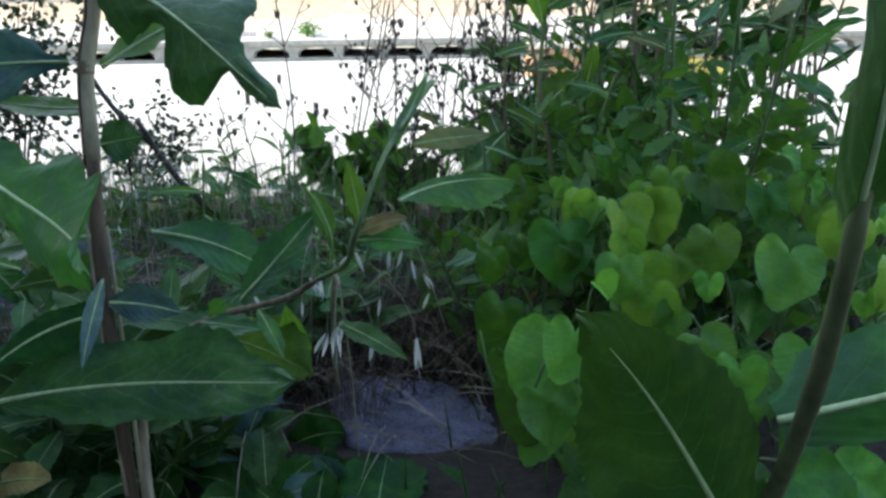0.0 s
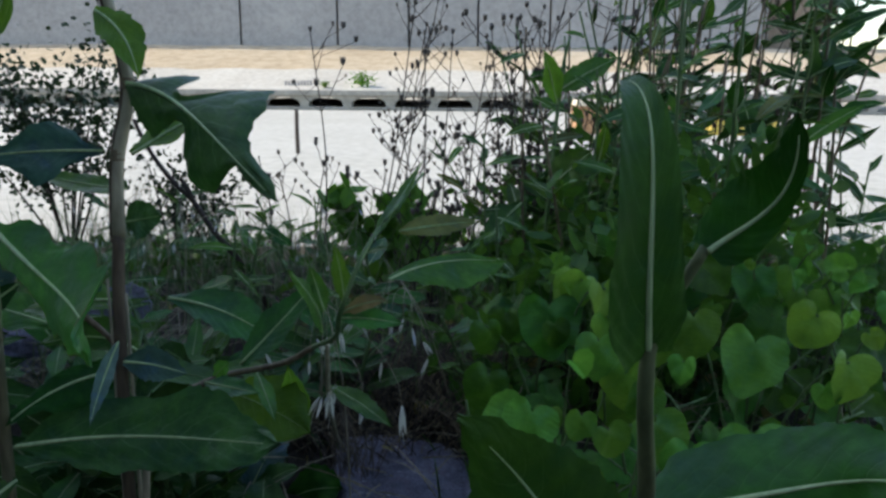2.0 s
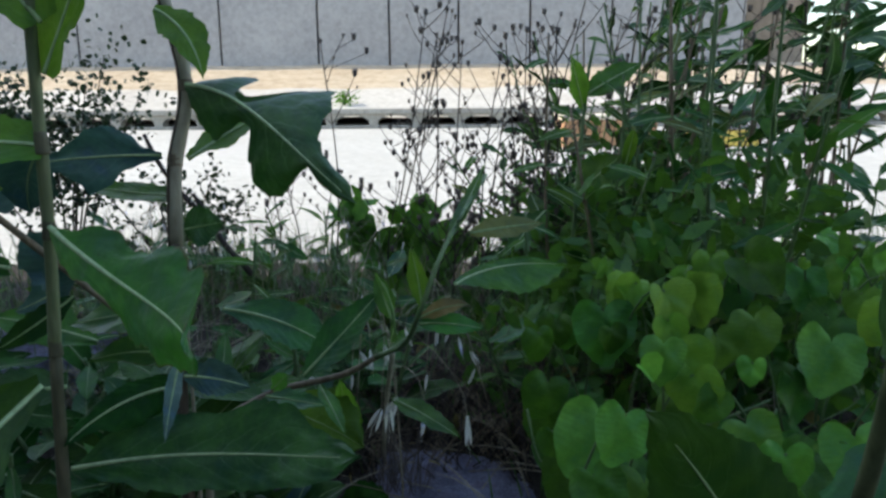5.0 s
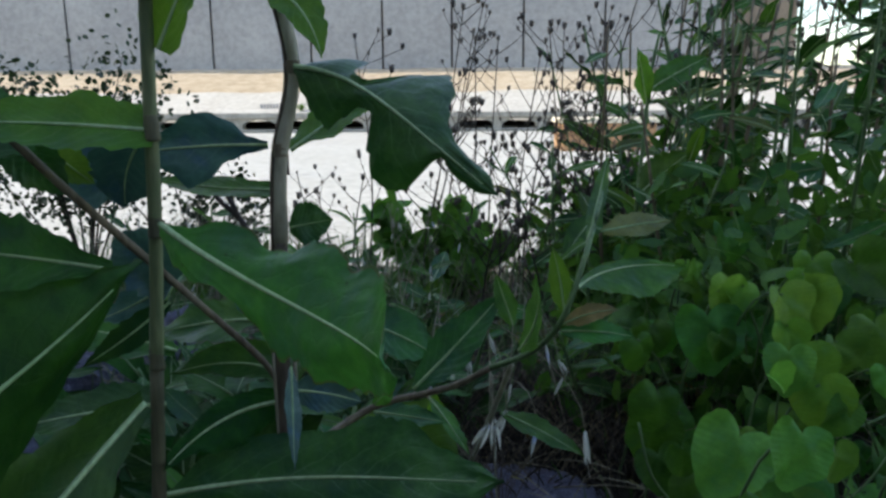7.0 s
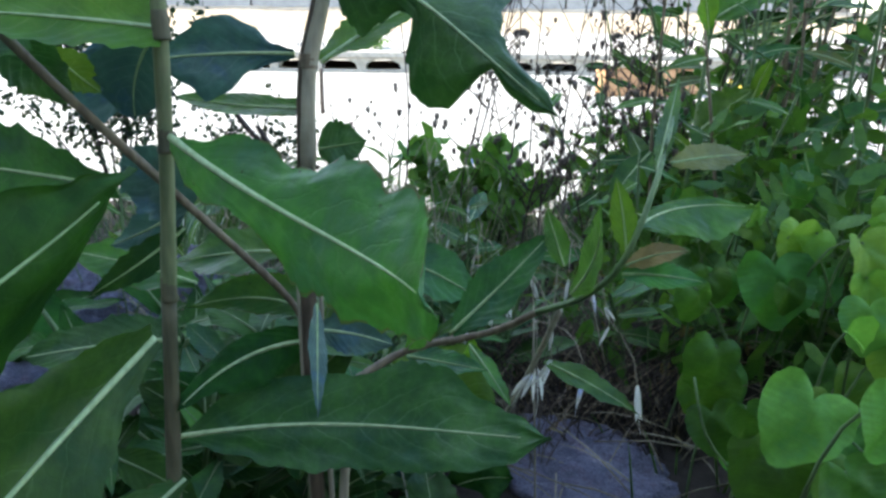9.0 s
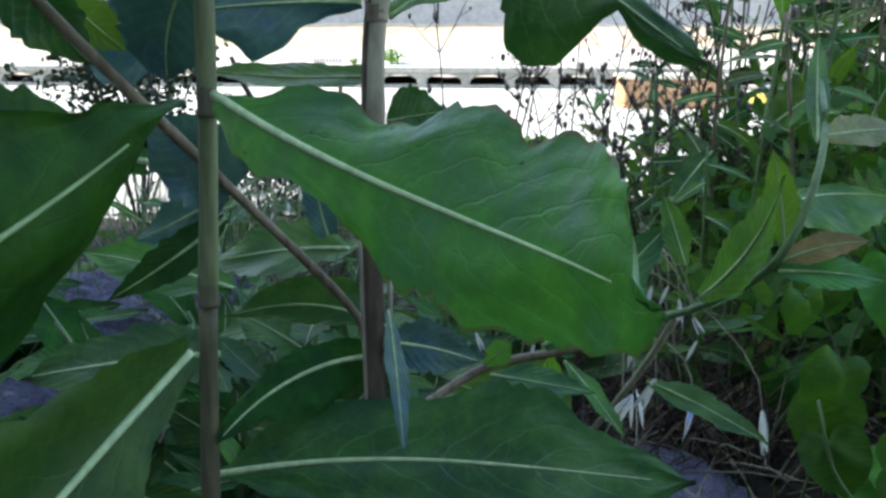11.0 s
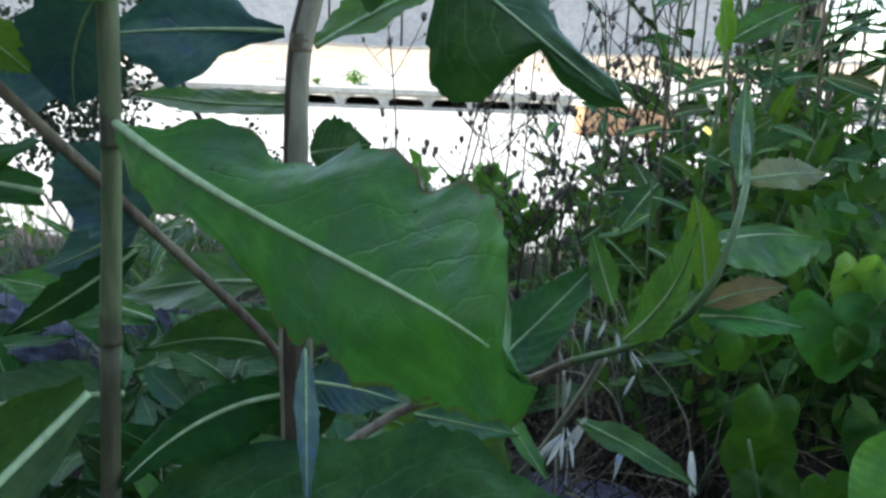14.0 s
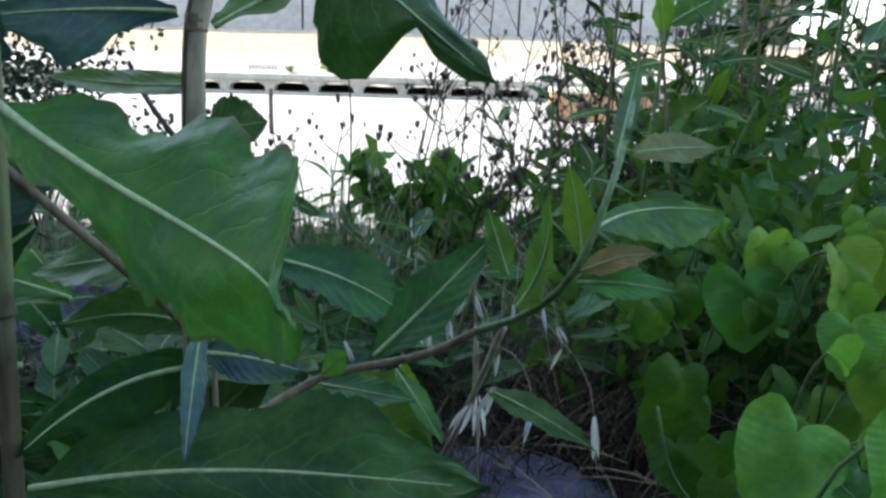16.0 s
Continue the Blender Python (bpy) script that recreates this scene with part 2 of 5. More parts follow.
PAVING = rough_mat("pale_concrete", (0.42, 0.41, 0.38), (0.49, 0.48, 0.455), (0.56, 0.55, 0.525), 0.5, 0.85, 0.25, 0.01, 22.0)
BANK = rough_mat("pale_sandy_bank", (0.42, 0.31, 0.20), (0.51, 0.40, 0.28), (0.60, 0.52, 0.42), 0.35, 0.95, 0.5, 0.05, 14.0)
APRON = rough_mat("bleached_apron", (0.44, 0.40, 0.36), (0.53, 0.50, 0.46), (0.62, 0.60, 0.57), 0.8, 0.9, 0.4, 0.03, 14.0)
KERB = rough_mat("weathered_concrete", (0.20, 0.19, 0.17), (0.30, 0.29, 0.26), (0.42, 0.40, 0.36), 1.6, 0.9, 0.5, 0.02, 10.0)
PANEL = rough_mat("grey_wall_panel", (0.26, 0.255, 0.265), (0.32, 0.315, 0.32), (0.38, 0.375, 0.38), 0.7, 0.85, 0.2, 0.01, 12.0)
PLASTER = rough_mat("brown_plaster", (0.20, 0.15, 0.11), (0.27, 0.21, 0.16), (0.34, 0.27, 0.21), 0.8, 0.9, 0.3, 0.01, 9.0)
BACKWALL = rough_mat("grey_render", (0.36, 0.37, 0.38), (0.44, 0.45, 0.46), (0.52, 0.53, 0.54), 0.8, 0.9, 0.3, 0.01, 9.0)
ORANGE = rough_mat("terracotta_block", (0.30, 0.16, 0.085), (0.40, 0.23, 0.125), (0.50, 0.32, 0.19), 3.0, 0.85, 0.4, 0.01, 9.0)
CREAM = rough_mat("cream_paint", (0.62, 0.55, 0.42), (0.72, 0.65, 0.52), (0.80, 0.74, 0.62), 3.0, 0.8, 0.3, 0.01, 9.0)
YELLOW = rough_mat("yellow_paint", (0.55, 0.40, 0.07), (0.70, 0.54, 0.11), (0.78, 0.64, 0.20), 4.0, 0.7, 0.3, 0.01, 9.0)
GREY = rough_mat("grey_cap", (0.20, 0.20, 0.21), (0.27, 0.27, 0.28), (0.34, 0.34, 0.35), 4.0, 0.85, 0.3, 0.01, 9.0)


# ---- building helpers ----
ORIGIN = {}


def thing(name, at, label, category, group="", kind=""):
    """An empty at the base of a thing."""
    ob = new(name)
    ob.location = at
    ob.empty_display_size = 0.02
    ORIGIN[ob.name] = Vector(at)
    return tagged(ob, label, category, group, kind)


def part(name, bm, material, parent=None, label="", smooth=True):
    """Links a bmesh given in world places as one mesh under a thing or a part."""
    me = bpy.data.meshes.new(name)
    org = ORIGIN[parent.name] if parent else Vector()
    if parent:
        bmesh.ops.translate(bm, verts=bm.verts, vec=-org)
    for f in bm.faces:
        f.smooth = smooth
    bm.to_mesh(me)
    bm.free()
    me.materials.append(material)
    ob = new(name, me)
    if parent:
        ob.parent = parent
        ORIGIN[ob.name] = org
    return tagged(ob, label)


def whole(name, bm, material, label, category="", kind="", smooth=True, group=""):
    """A thing that is one mesh, given in world places."""
    return tagged(part(name, bm, material, None, "", smooth), label, category, group, kind)


def tube(bm, pts, radii, sides=7):
    """A tapered tube along the points."""
    rings, pts = [], [Vector(p) for p in pts]
    ref = Vector((0.31, 0.87, 0.38))
    for i, p in enumerate(pts):
        d = (pts[min(i + 1, len(pts) - 1)] - pts[max(i - 1, 0)]).normalized()
        a = d.cross(ref).normalized()
        b = d.cross(a)
        r = radii[i] if not isinstance(radii, float) else radii
        rings.append([bm.verts.new(p + (a * math.cos(k * math.tau / sides) + b * math.sin(k * math.tau / sides)) * r) for k in range(sides)])
    for lo, hi in zip(rings, rings[1:]):
        for k in range(sides):
            bm.faces.new((lo[k], lo[(k + 1) % sides], hi[(k + 1) % sides], hi[k]))
    bm.faces.new(rings[0][::-1])
    bm.faces.new(rings[-1])


def curve(p0, p1, p2, n):
    """Points of a quadratic curve."""
    p0, p1, p2 = Vector(p0), Vector(p1), Vector(p2)
    return [p0 * (1 - t) ** 2 + p1 * 2 * t * (1 - t) + p2 * t * t for t in (i / (n - 1) for i in range(n))]


def spline(pts, per=5):
    """A smooth line through the points."""
    p = [Vector(q) for q in pts]
    p = [p[0] * 2 - p[1]] + p + [p[-1] * 2 - p[-2]]
    out = []
    for i in range(1, len(p) - 2):
        for k in range(per):
            t = k / per
            out.append(0.5 * (2 * p[i] + (p[i + 1] - p[i - 1]) * t + (2 * p[i - 1] - 5 * p[i] + 4 * p[i + 1] - p[i + 2]) * t * t
                              + (3 * p[i] - p[i - 1] - 3 * p[i + 1] + p[i + 2]) * t ** 3))
    return out + [p[-2]]


def taper(a, b, n):
    return [a + (b - a) * i / (n - 1) for i in range(n)]


def box(bm, x0, x1, y0, y1, z0, z1, bevel=0.0):
    made = bmesh.ops.create_cube(bm, size=1.0)["verts"]
    bmesh.ops.scale(bm, verts=made, vec=(x1 - x0, y1 - y0, z1 - z0))
    bmesh.ops.translate(bm, verts=made, vec=((x0 + x1) / 2, (y0 + y1) / 2, (z0 + z1) / 2))
    if bevel:
        edges = list({e for v in made for e in v.link_edges})
        bmesh.ops.bevel(bm, geom=edges, offset=bevel, segments=2, affect="EDGES", profile=0.5)


# half-widths along the blade, for the left and right side of the rib
SHAPES = {
    "broad": ([.10, .16, .30, .42, .48, .50, .47, .38, .22, .0],) * 2,
    "bilobed": ([.03, .08, .18, .42, .50, .30, .16, .18, .50, .64, .52, .15], [.03, .10, .30, .40, .38, .24, .12, .14, .24, .26, .18, .0]),
    "lance": ([.10, .26, .40, .48, .50, .47, .40, .29, .15, .0],) * 2,
    "strap": ([.30, .40, .47, .50, .50, .48, .43, .34, .20, .0],) * 2,
}


def profile(values, u):
    x = u * (len(values) - 1)
    i = min(int(x), len(values) - 2)
    t = x - i
    t = t * t * (3 - 2 * t)
    return values[i] * (1 - t) + values[i + 1] * t


def blade_mesh(base, bow, tip, width, normal, shape, cup, wave, teeth, seed, nu=26, nv=4):
    """The blade as a bent sheet along its rib; returns it with the rib's points and its normals."""
    rnd = random.Random(seed)
    bm = bmesh.new()
    uvl = bm.loops.layers.uv.new("UVMap")
    base, tip = Vector(base), Vector(tip)
    pts = curve(base, (base + tip) / 2 + Vector(bow), tip, nu)
    ups, rows, ph = [], [], rnd.uniform(0, 9)
    left, right = SHAPES[shape]
    for i, p in enumerate(pts):
        u = i / (nu - 1)
        d = (pts[min(i + 1, nu - 1)] - pts[max(i - 1, 0)]).normalized()
        side = d.cross(Vector(normal)).normalized()
        up = side.cross(d).normalized()
        ups.append(up)
        row = []
        for k in range(-nv, nv + 1):
            s = k / nv
            half = profile(left if k < 0 else right, u) * width
            if abs(k) == nv and 0 < i < nu - 1:
                half *= 1 + teeth * (rnd.random() - 0.35)
            off = side * (s * half) + up * (cup * abs(s) ** 1.5 * half)
            off += up * (wave * width * abs(s) * math.sin(u * 15 + ph + (1.6 if k < 0 else 0)) * (1 - u * 0.4))
            q = noise.noise(Vector((u * 3.3 + seed, s * 1.7, seed * 0.7)))
            off += up * (q * 0.09 * width * min(1, abs(s) * 3))
            row.append((bm.verts.new(p + off), u, s))
        rows.append(row)
    for a, b in zip(rows, rows[1:]):
        for k in range(2 * nv):
            quad = (a[k], a[k + 1], b[k + 1], b[k])
            f = bm.faces.new([q[0] for q in quad])
            for loop, q in zip(f.loops, quad):
                loop[uvl].uv = q[1:]
    return bm, pts, ups


def rib_mesh(pts, ups, r, lift=0.12):
    """Raised midrib, proud of both faces of the blade."""
    bm = bmesh.new()
    n = len(pts)
    tube(bm, [p + u * r * lift for p, u in zip(pts, ups)][: int(n * 0.99)], taper(r, r * 0.14, n)[: int(n * 0.99)], 6)
    return bm


SEED = [10]


def shaped_leaf(parent, rib, normals, cups, width, left, right, material, thick=0.0016, wave=0.05, teeth=0.10, label="", fade=0.93, rib_material=None):
    """A leaf along a cubic rib, its two sides each with their own outline and fold; width is the widest half."""
    SEED[0] += 1
    rnd, seed, nu, nv = random.Random(SEED[0]), SEED[0], 56, 5
    a, b, c, d = (Vector(p) for p in rib)
    bm = bmesh.new()
    uvl = bm.loops.layers.uv.new("UVMap")
    us = [i / (nu - 1) for i in range(nu)]
    pts = [a * (1 - u) ** 3 + b * 3 * u * (1 - u) ** 2 + c * 3 * u * u * (1 - u) + d * u ** 3 for u in us]
    ups, rows, ph = [], [], rnd.uniform(0, 9)
    for i, (u, p) in enumerate(zip(us, pts)):
        ahead = (pts[min(i + 1, nu - 1)] - pts[max(i - 1, 0)]).normalized()
        side = ahead.cross(Vector(normals[0]).lerp(Vector(normals[1]), u)).normalized()
        up = side.cross(ahead).normalized()
        ups.append(up)
        row = []
        for k in range(-nv, nv + 1):
            s = k / nv
            half = profile(left if k < 0 else right, u) * width
            if abs(k) == nv and 0 < i < nu - 1:
                half *= 1 + teeth * (rnd.random() - 0.35)
            off = side * (s * half) + up * ((cups[0] if k < 0 else cups[1]) * abs(s) ** 1.4 * half)
            off += up * (wave * width * abs(s) * math.sin(u * 17 + ph + (1.6 if k < 0 else 0)))
            q = noise.noise(Vector((u * 4.5 + seed, s * 2.1, seed * 0.7))) + 0.5 * noise.noise(Vector((u * 11 + seed, s * 4.5, seed * 0.3)))
            off += up * (q * 0.11 * width * min(1, abs(s) * 3) * min(1, u * 6))
            row.append((bm.verts.new(p + off), u, s))
        rows.append(row)
    for lo, hi in zip(rows, rows[1:]):
        for k in range(2 * nv):
            quad = (lo[k], lo[k + 1], hi[k + 1], hi[k])
            f = bm.faces.new([q[0] for q in quad])
            for loop, q in zip(f.loops, quad):
                loop[uvl].uv = q[1:]
    ob = part("leaf", bm, material, parent, label)
    n = int(nu * fade)
    part("midrib", rib_mesh(pts[:n], ups[:n], thick), rib_material or RIB, ob)
    return ob


def leaf(parent, base, tip, width, normal=(0.1, -0.85, 0.5), bow=(0, 0, 0), shape="broad", material=None, rib=0.0016, cup=0.15, wave=0.05, teeth=0.22):
    """One lettuce-like leaf with its pale midrib."""
    SEED[0] += 1
    bm, pts, ups = blade_mesh(base, bow, tip, width, normal, shape, cup, wave, teeth, SEED[0], 44 if shape == "bilobed" else 26)
    ob = part("leaf", bm, material or LETTUCE, parent)
    part("midrib", rib_mesh(pts, ups, rib), RIB if rib > 0.00105 else RIB_SOFT, ob)
    return ob


def stalk(parent, pts, r0, r1, material=None, name="stem", knots=0.0, sides=9, per=6):
    path = spline(pts, per)
    radii = taper(r0, r1, len(path))
    if knots:
        radii = [r * (1 + knots * max(0, math.sin(i * math.tau / per)) ** 6) for i, r in enumerate(radii)]
    bm = bmesh.new()
    tube(bm, path, radii, sides)
    return part(name, bm, material or STEM, parent)


# ---- setting ----
def bank_height(x, y):
    """Height of the weedy verge: a low mound that falls to the paving."""
    t = min(1.0, max(0.0, (y - 1.35) / 0.75))
    return (0.085 + 0.02 * noise.noise(Vector((x * 3, y * 3, 0)))) * (1 - t * t * (3 - 2 * t)) + 0.004


def sheet(x0, x1, y0, y1, nx, ny, height, extra=0.0):
    bm = bmesh.new()
    grid = [[bm.verts.new((x0 + (x1 - x0) * i / nx, y0 + (y1 - y0) * j / ny, 0)) for i in range(nx + 1)] for j in range(ny + 1)]
    for row in grid:
        for v in row:
            v.co.z = height(v.co.x, v.co.y) + (extra * noise.noise(v.co * 14) if extra else 0)
    for a, b in zip(grid, grid[1:]):
        for i in range(nx):
            bm.faces.new((a[i], a[i + 1], b[i + 1], b[i]))
    return bm


whole("ground", sheet(-900, 900, -900, 900, 60, 60, lambda x, y: -0.06), EARTH, "dusty open ground out to the horizon", "ground", "structure")
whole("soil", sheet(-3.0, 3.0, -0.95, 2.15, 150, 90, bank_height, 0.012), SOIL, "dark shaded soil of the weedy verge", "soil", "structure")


def paving():
    bm = bmesh.new()
    box(bm, -30, 30, 2.05, 11.9, -0.05, 0.0)
    return bm


whole("pavement", paving(), PAVING, "sun-bleached pale concrete paving in full sun", "pavement", "structure", smooth=False)


def bank_rise(x, y):
    t = (y - 12.25) / 3.8
    return 0.16 + 1.0 * t + 0.03 * noise.noise(Vector((x * 0.9, y * 0.9, 2)))


whole("embankment", sheet(-30, 30, 14.1, 16.05, 140, 14, bank_rise, 0.02), BANK, "sunlit sandy bank rising to the wall", "bank", "structure")
whole("apron", sheet(-30, 30, 12.25, 14.12, 140, 14, lambda x, y: bank_rise(x, y) + 0.006, 0.02), APRON, "bleached concrete apron behind the kerb", "paving", "structure")


def arch_kerb(x0, x1):
    """A low concrete kerb with a run of small arched openings."""
    step, w, h0, h1 = 0.69, 0.275, 0.05, 0.20
    bm = bmesh.new()
    x = x0
    while x < x1:
        c = x + step / 2
        arc = [(c - w, h0)] + [(c - w * math.cos(a), h0 + (h1 - h0) * (0.35 + 0.65 * math.sin(a))) for a in (math.pi * k / 8 for k in range(9))] + [(c + w, h0)]
        outer = [(x, h0), (x, 0.225)] + [(x + step * k / 8, 0.225) for k in range(1, 8)] + [(x + step, 0.225), (x + step, h0)]
        fr = [bm.verts.new((px, 11.96, pz)) for px, pz in arc]
        fo = [bm.verts.new((px, 11.96, pz)) for px, pz in outer]
        for k in range(len(arc) - 1):
            bm.faces.new((fr[k], fr[k + 1], fo[k + 1], fo[k]))
        ba = [bm.verts.new((v.co.x, 12.2, v.co.z)) for v in fr]
        for k in range(len(arc) - 1):
            bm.faces.new((fr[k + 1], fr[k], ba[k], ba[k + 1]))
        x += step
    box(bm, x0, x1, 11.9, 12.24, 0.225, 0.31, 0.012)
    box(bm, x0, x1, 11.93, 12.24, -0.04, 0.05, 0.008)
    return bm


whole("kerb", arch_kerb(-24.0, 24.0), KERB, "low weathered concrete kerb with small arched openings", "kerb", "structure", smooth=False)

WALL_JOINTS = (-16.8, -13.8, -10.8, -7.8, -4.8, -2.75, -1.25, 0.2, 1.7, 3.4, 5.0)


def far_wall():
    wall = thing("wall_north", (0, 16.3, 1.0), "grey concrete panel wall with dark upright joints", "wall", kind="structure")
    bm = bmesh.new()
    box(bm, -25, 6.2, 16.12, 16.5, -0.05, 5.4)
    part("core", bm, TWIG, wall, smooth=False)
    edges = (-25.0,) + WALL_JOINTS + (6.2,)
    for a, b in zip(edges, edges[1:]):
        bm = bmesh.new()
        box(bm, a + 0.022, b - 0.022, 16.03, 16.12, 0.9, 5.4, 0.01)
        part("panel", bm, PANEL, wall, smooth=False)


far_wall()
bm = bmesh.new()
box(bm, 4.2, 7.7, 16.6, 18.6, -0.05, 6.5, 0.03)
whole("building", bm, PLASTER, "brown plastered building behind the grey wall", "building", "structure", smooth=False)
# added out of view: blocks the sun and the low sky behind
bm = bmesh.new()
box(bm, -2.7, -2.4, -2.5, 1.95, -0.05, 4.6, 0.02)
box(bm, -2.4, 9.0, -1.7, -1.4, -0.05, 2.6, 0.02)
whole("wall_west", bm, BACKWALL, "plain grey unseen wall added to shade the verge", "wall", "structure", smooth=False)

# ---- far things on the paving ----
def block(name, x0, x1, y0, y1, h, body, cap, label, category):
    ob = thing(name, ((x0 + x1) / 2, y0, 0.0), label, category)
    bm = bmesh.new()
    box(bm, x0, x1, y0, y1, 0.0, h, 0.02)
    part("body", bm, body, ob, smooth=False)
    bm = bmesh.new()
    box(bm, x0 - 0.02, x1 + 0.02, y0 - 0.02, y1 + 0.02, h, h + 0.05, 0.012)
    part("cap", bm, cap, ob, smooth=False)
    return ob


block("planter", 1.05, 1.95, 7.1, 7.6, 0.26, ORANGE, CREAM, "orange terracotta block planter with a cream rim", "planter")
block("barrier", 2.30, 2.95, 7.1, 7.5, 0.16, YELLOW, GREY, "yellow painted concrete barrier with a grey cap", "barrier")
stake = thing("stake", (-1.14, 5.0, 0.0), "thin grey wooden stake standing on the paving", "stake")
stalk(stake, [(-1.14, 5.0, -0.01), (-1.142, 5.0, 0.15), (-1.141, 5.0, 0.29)], 0.015, 0.013, TWIG, "post")


def clump(bm, centre, spread, count, size, rnd, long=2.0):
    """Many small loose leaves round a centre."""
    c = Vector(centre)
    uvl = bm.loops.layers.uv.verify()
    for _ in range(count):
        p = c + Vector((rnd.gauss(0, spread[0]), rnd.gauss(0, spread[1]), rnd.gauss(0, spread[2])))
        d = Vector((rnd.gauss(0, 1), rnd.gauss(0, 1), rnd.gauss(0.3, 0.8))).normalized()
        s = d.cross(Vector((rnd.gauss(0, 1), rnd.gauss(0, 1), rnd.gauss(0, 1)))).normalized()
        l, w = size * rnd.uniform(0.6, 1.2), size * rnd.uniform(0.5, 0.9) / long
        n = d.cross(s)
        ring = [p, p + d * l * 0.3 + s * w, p + d * l * 0.7 + s * w * 0.8 + n * w * 0.2, p + d * l, p + d * l * 0.7 - s * w * 0.8 + n * w * 0.2, p + d * l * 0.3 - s * w]
        f = bm.faces.new([bm.verts.new(q) for q in ring])
        for loop, uv in zip(f.loops, ((0, 0), (.3, 1), (.7, 1), (1, 0), (.7, -1), (.3, -1))):
            loop[uvl].uv = uv


def tuft_on_bank(x, y, size, seed):
    rnd = random.Random(seed)
    z = bank_rise(x, y)
    ob = thing("tuft", (x, y, z), "small yellow-green weed tuft on the bank", "weed", "tufts on the bank")
    bm = bmesh.new()
    for _ in range(9):
        tube(bm, curve((x, y, z - 0.02), (x + rnd.gauss(0, size * .2), y, z + size * .4), (x + rnd.gauss(0, size * .5), y + rnd.gauss(0, size * .3), z + size), 4), 0.006, 4)
    part("stem", bm, STEM_GREEN, ob)
    bm = bmesh.new()
    clump(bm, (x, y - 0.03, z + size * 0.45), (size * .35, size * .2, size * .22), 150, size * 0.2, rnd)
    part("crown", bm, LETTUCE_YOUNG, ob)


# made-up row of bars standing in for unreadable lettering on the apron
grate = thing("sign_bars", (-2.95, 13.1, bank_rise(-2.95, 13.1)), "row of small upright grey bars in place of unreadable lettering", "grate")
for k in range(9):
    bm = bmesh.new()
    x = -3.17 + k * 0.055
    box(bm, x, x + 0.03, 13.02, 13.05, bank_rise(x, 13.03) - 0.01, bank_rise(x, 13.03) + 0.085, 0.004)
    part("slat", bm, GREY, grate, smooth=False)
tuft_on_bank(-1.82, 13.0, 0.26, 5)
tuft_on_bank(-2.45, 12.9, 0.12, 6)

# ---- the lettuce plants ----
plant_b = thing("prickly_lettuce", (-0.318, 0.46, 0.06), "tall prickly lettuce with toothed leaves and pale midribs", "weed plant", "lettuces")
stalk(plant_b, [(-0.325, 0.465, 0.05), (-0.308, 0.448, 0.21), (-0.297, 0.440, 0.335)], 0.0042, 0.0038, STEM_OLIVE, knots=0.12)
stalk(plant_b, [(-0.297, 0.440, 0.333), (-0.290, 0.436, 0.41), (-0.280, 0.425, 0.55), (-0.265, 0.415, 0.72)], 0.0038, 0.0032, STEM, knots=0.12)
shaped_leaf(plant_b, ((-0.2830, 0.4250, 0.4150), (-0.2242, 0.3745, 0.3898), (-0.1697, 0.3389, 0.3839), (-0.1566, 0.2849, 0.3864)), ((0.06, -0.98, 0.17), (0.28, -0.98, 0.0)), (-0.26, -0.21), 0.0288,
            [.05, .21, .60, .74, .53, .65, .96, 1.03, .80, .93, .83, .66, .36, .0], [.20, .51, .54, .39, .43, .64, .90, .78, .91, .80, .70, .62, .45, .0],
            LETTUCE, 0.0017, 0.08, 0.12, "large green leaf with a pale midrib and dark specks", 0.92)

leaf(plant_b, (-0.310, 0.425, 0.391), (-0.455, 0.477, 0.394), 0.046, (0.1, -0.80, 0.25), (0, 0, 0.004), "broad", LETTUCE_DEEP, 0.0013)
shaped_leaf(plant_b, ((-0.3052, 0.4569, 0.2446), (-0.2269, 0.4734, 0.2544), (-0.1576, 0.4570, 0.2515), (-0.1046, 0.4195, 0.2713)), ((0.05, -0.82, 0.57), (0.06, -0.57, 0.82)), (0.20, -0.03), 0.0350,
            [.07, .55, .67, .76, .78, 1.0, .92, .53, .31, .0], [.07, .38, .61, .73, .66, .67, .68, .61, .41, .0], LETTUCE_BLUE, 0.0016, 0.07, 0.10)
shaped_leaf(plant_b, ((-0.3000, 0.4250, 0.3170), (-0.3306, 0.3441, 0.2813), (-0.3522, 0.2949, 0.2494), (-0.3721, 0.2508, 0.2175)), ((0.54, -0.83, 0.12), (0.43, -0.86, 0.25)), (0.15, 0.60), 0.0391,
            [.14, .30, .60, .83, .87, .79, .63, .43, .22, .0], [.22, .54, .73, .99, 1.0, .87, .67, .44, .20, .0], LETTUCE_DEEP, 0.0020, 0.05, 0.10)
leaf(plant_b, (-0.285, 0.432, 0.462), (-0.378, 0.400, 0.468), 0.036, (0.1, -0.70, 0.70), (0.003, 0.004, 0.003), "strap", LETTUCE_YOUNG, 0.0014)
leaf(plant_b, (-0.278, 0.428, 0.502), (-0.240, 0.425, 0.580), 0.036, (-0.5, -0.85, 0.2), (-0.005, 0.003, -0.008), "strap", LETTUCE_YOUNG, 0.0014)
leaf(plant_b, (-0.275, 0.425, 0.530), (-0.345, 0.410, 0.610), 0.036, (0.3, -0.8, 0.5), (0, 0, 0.01), "strap", LETTUCE_YOUNG, 0.0014)
leaf(plant_b, (-0.298, 0.450, 0.306), (-0.376, 0.436, 0.299), 0.030, (0.1, -0.55, 0.80), (0, 0, 0.003), "strap", LETTUCE_BLUE, 0.0015)
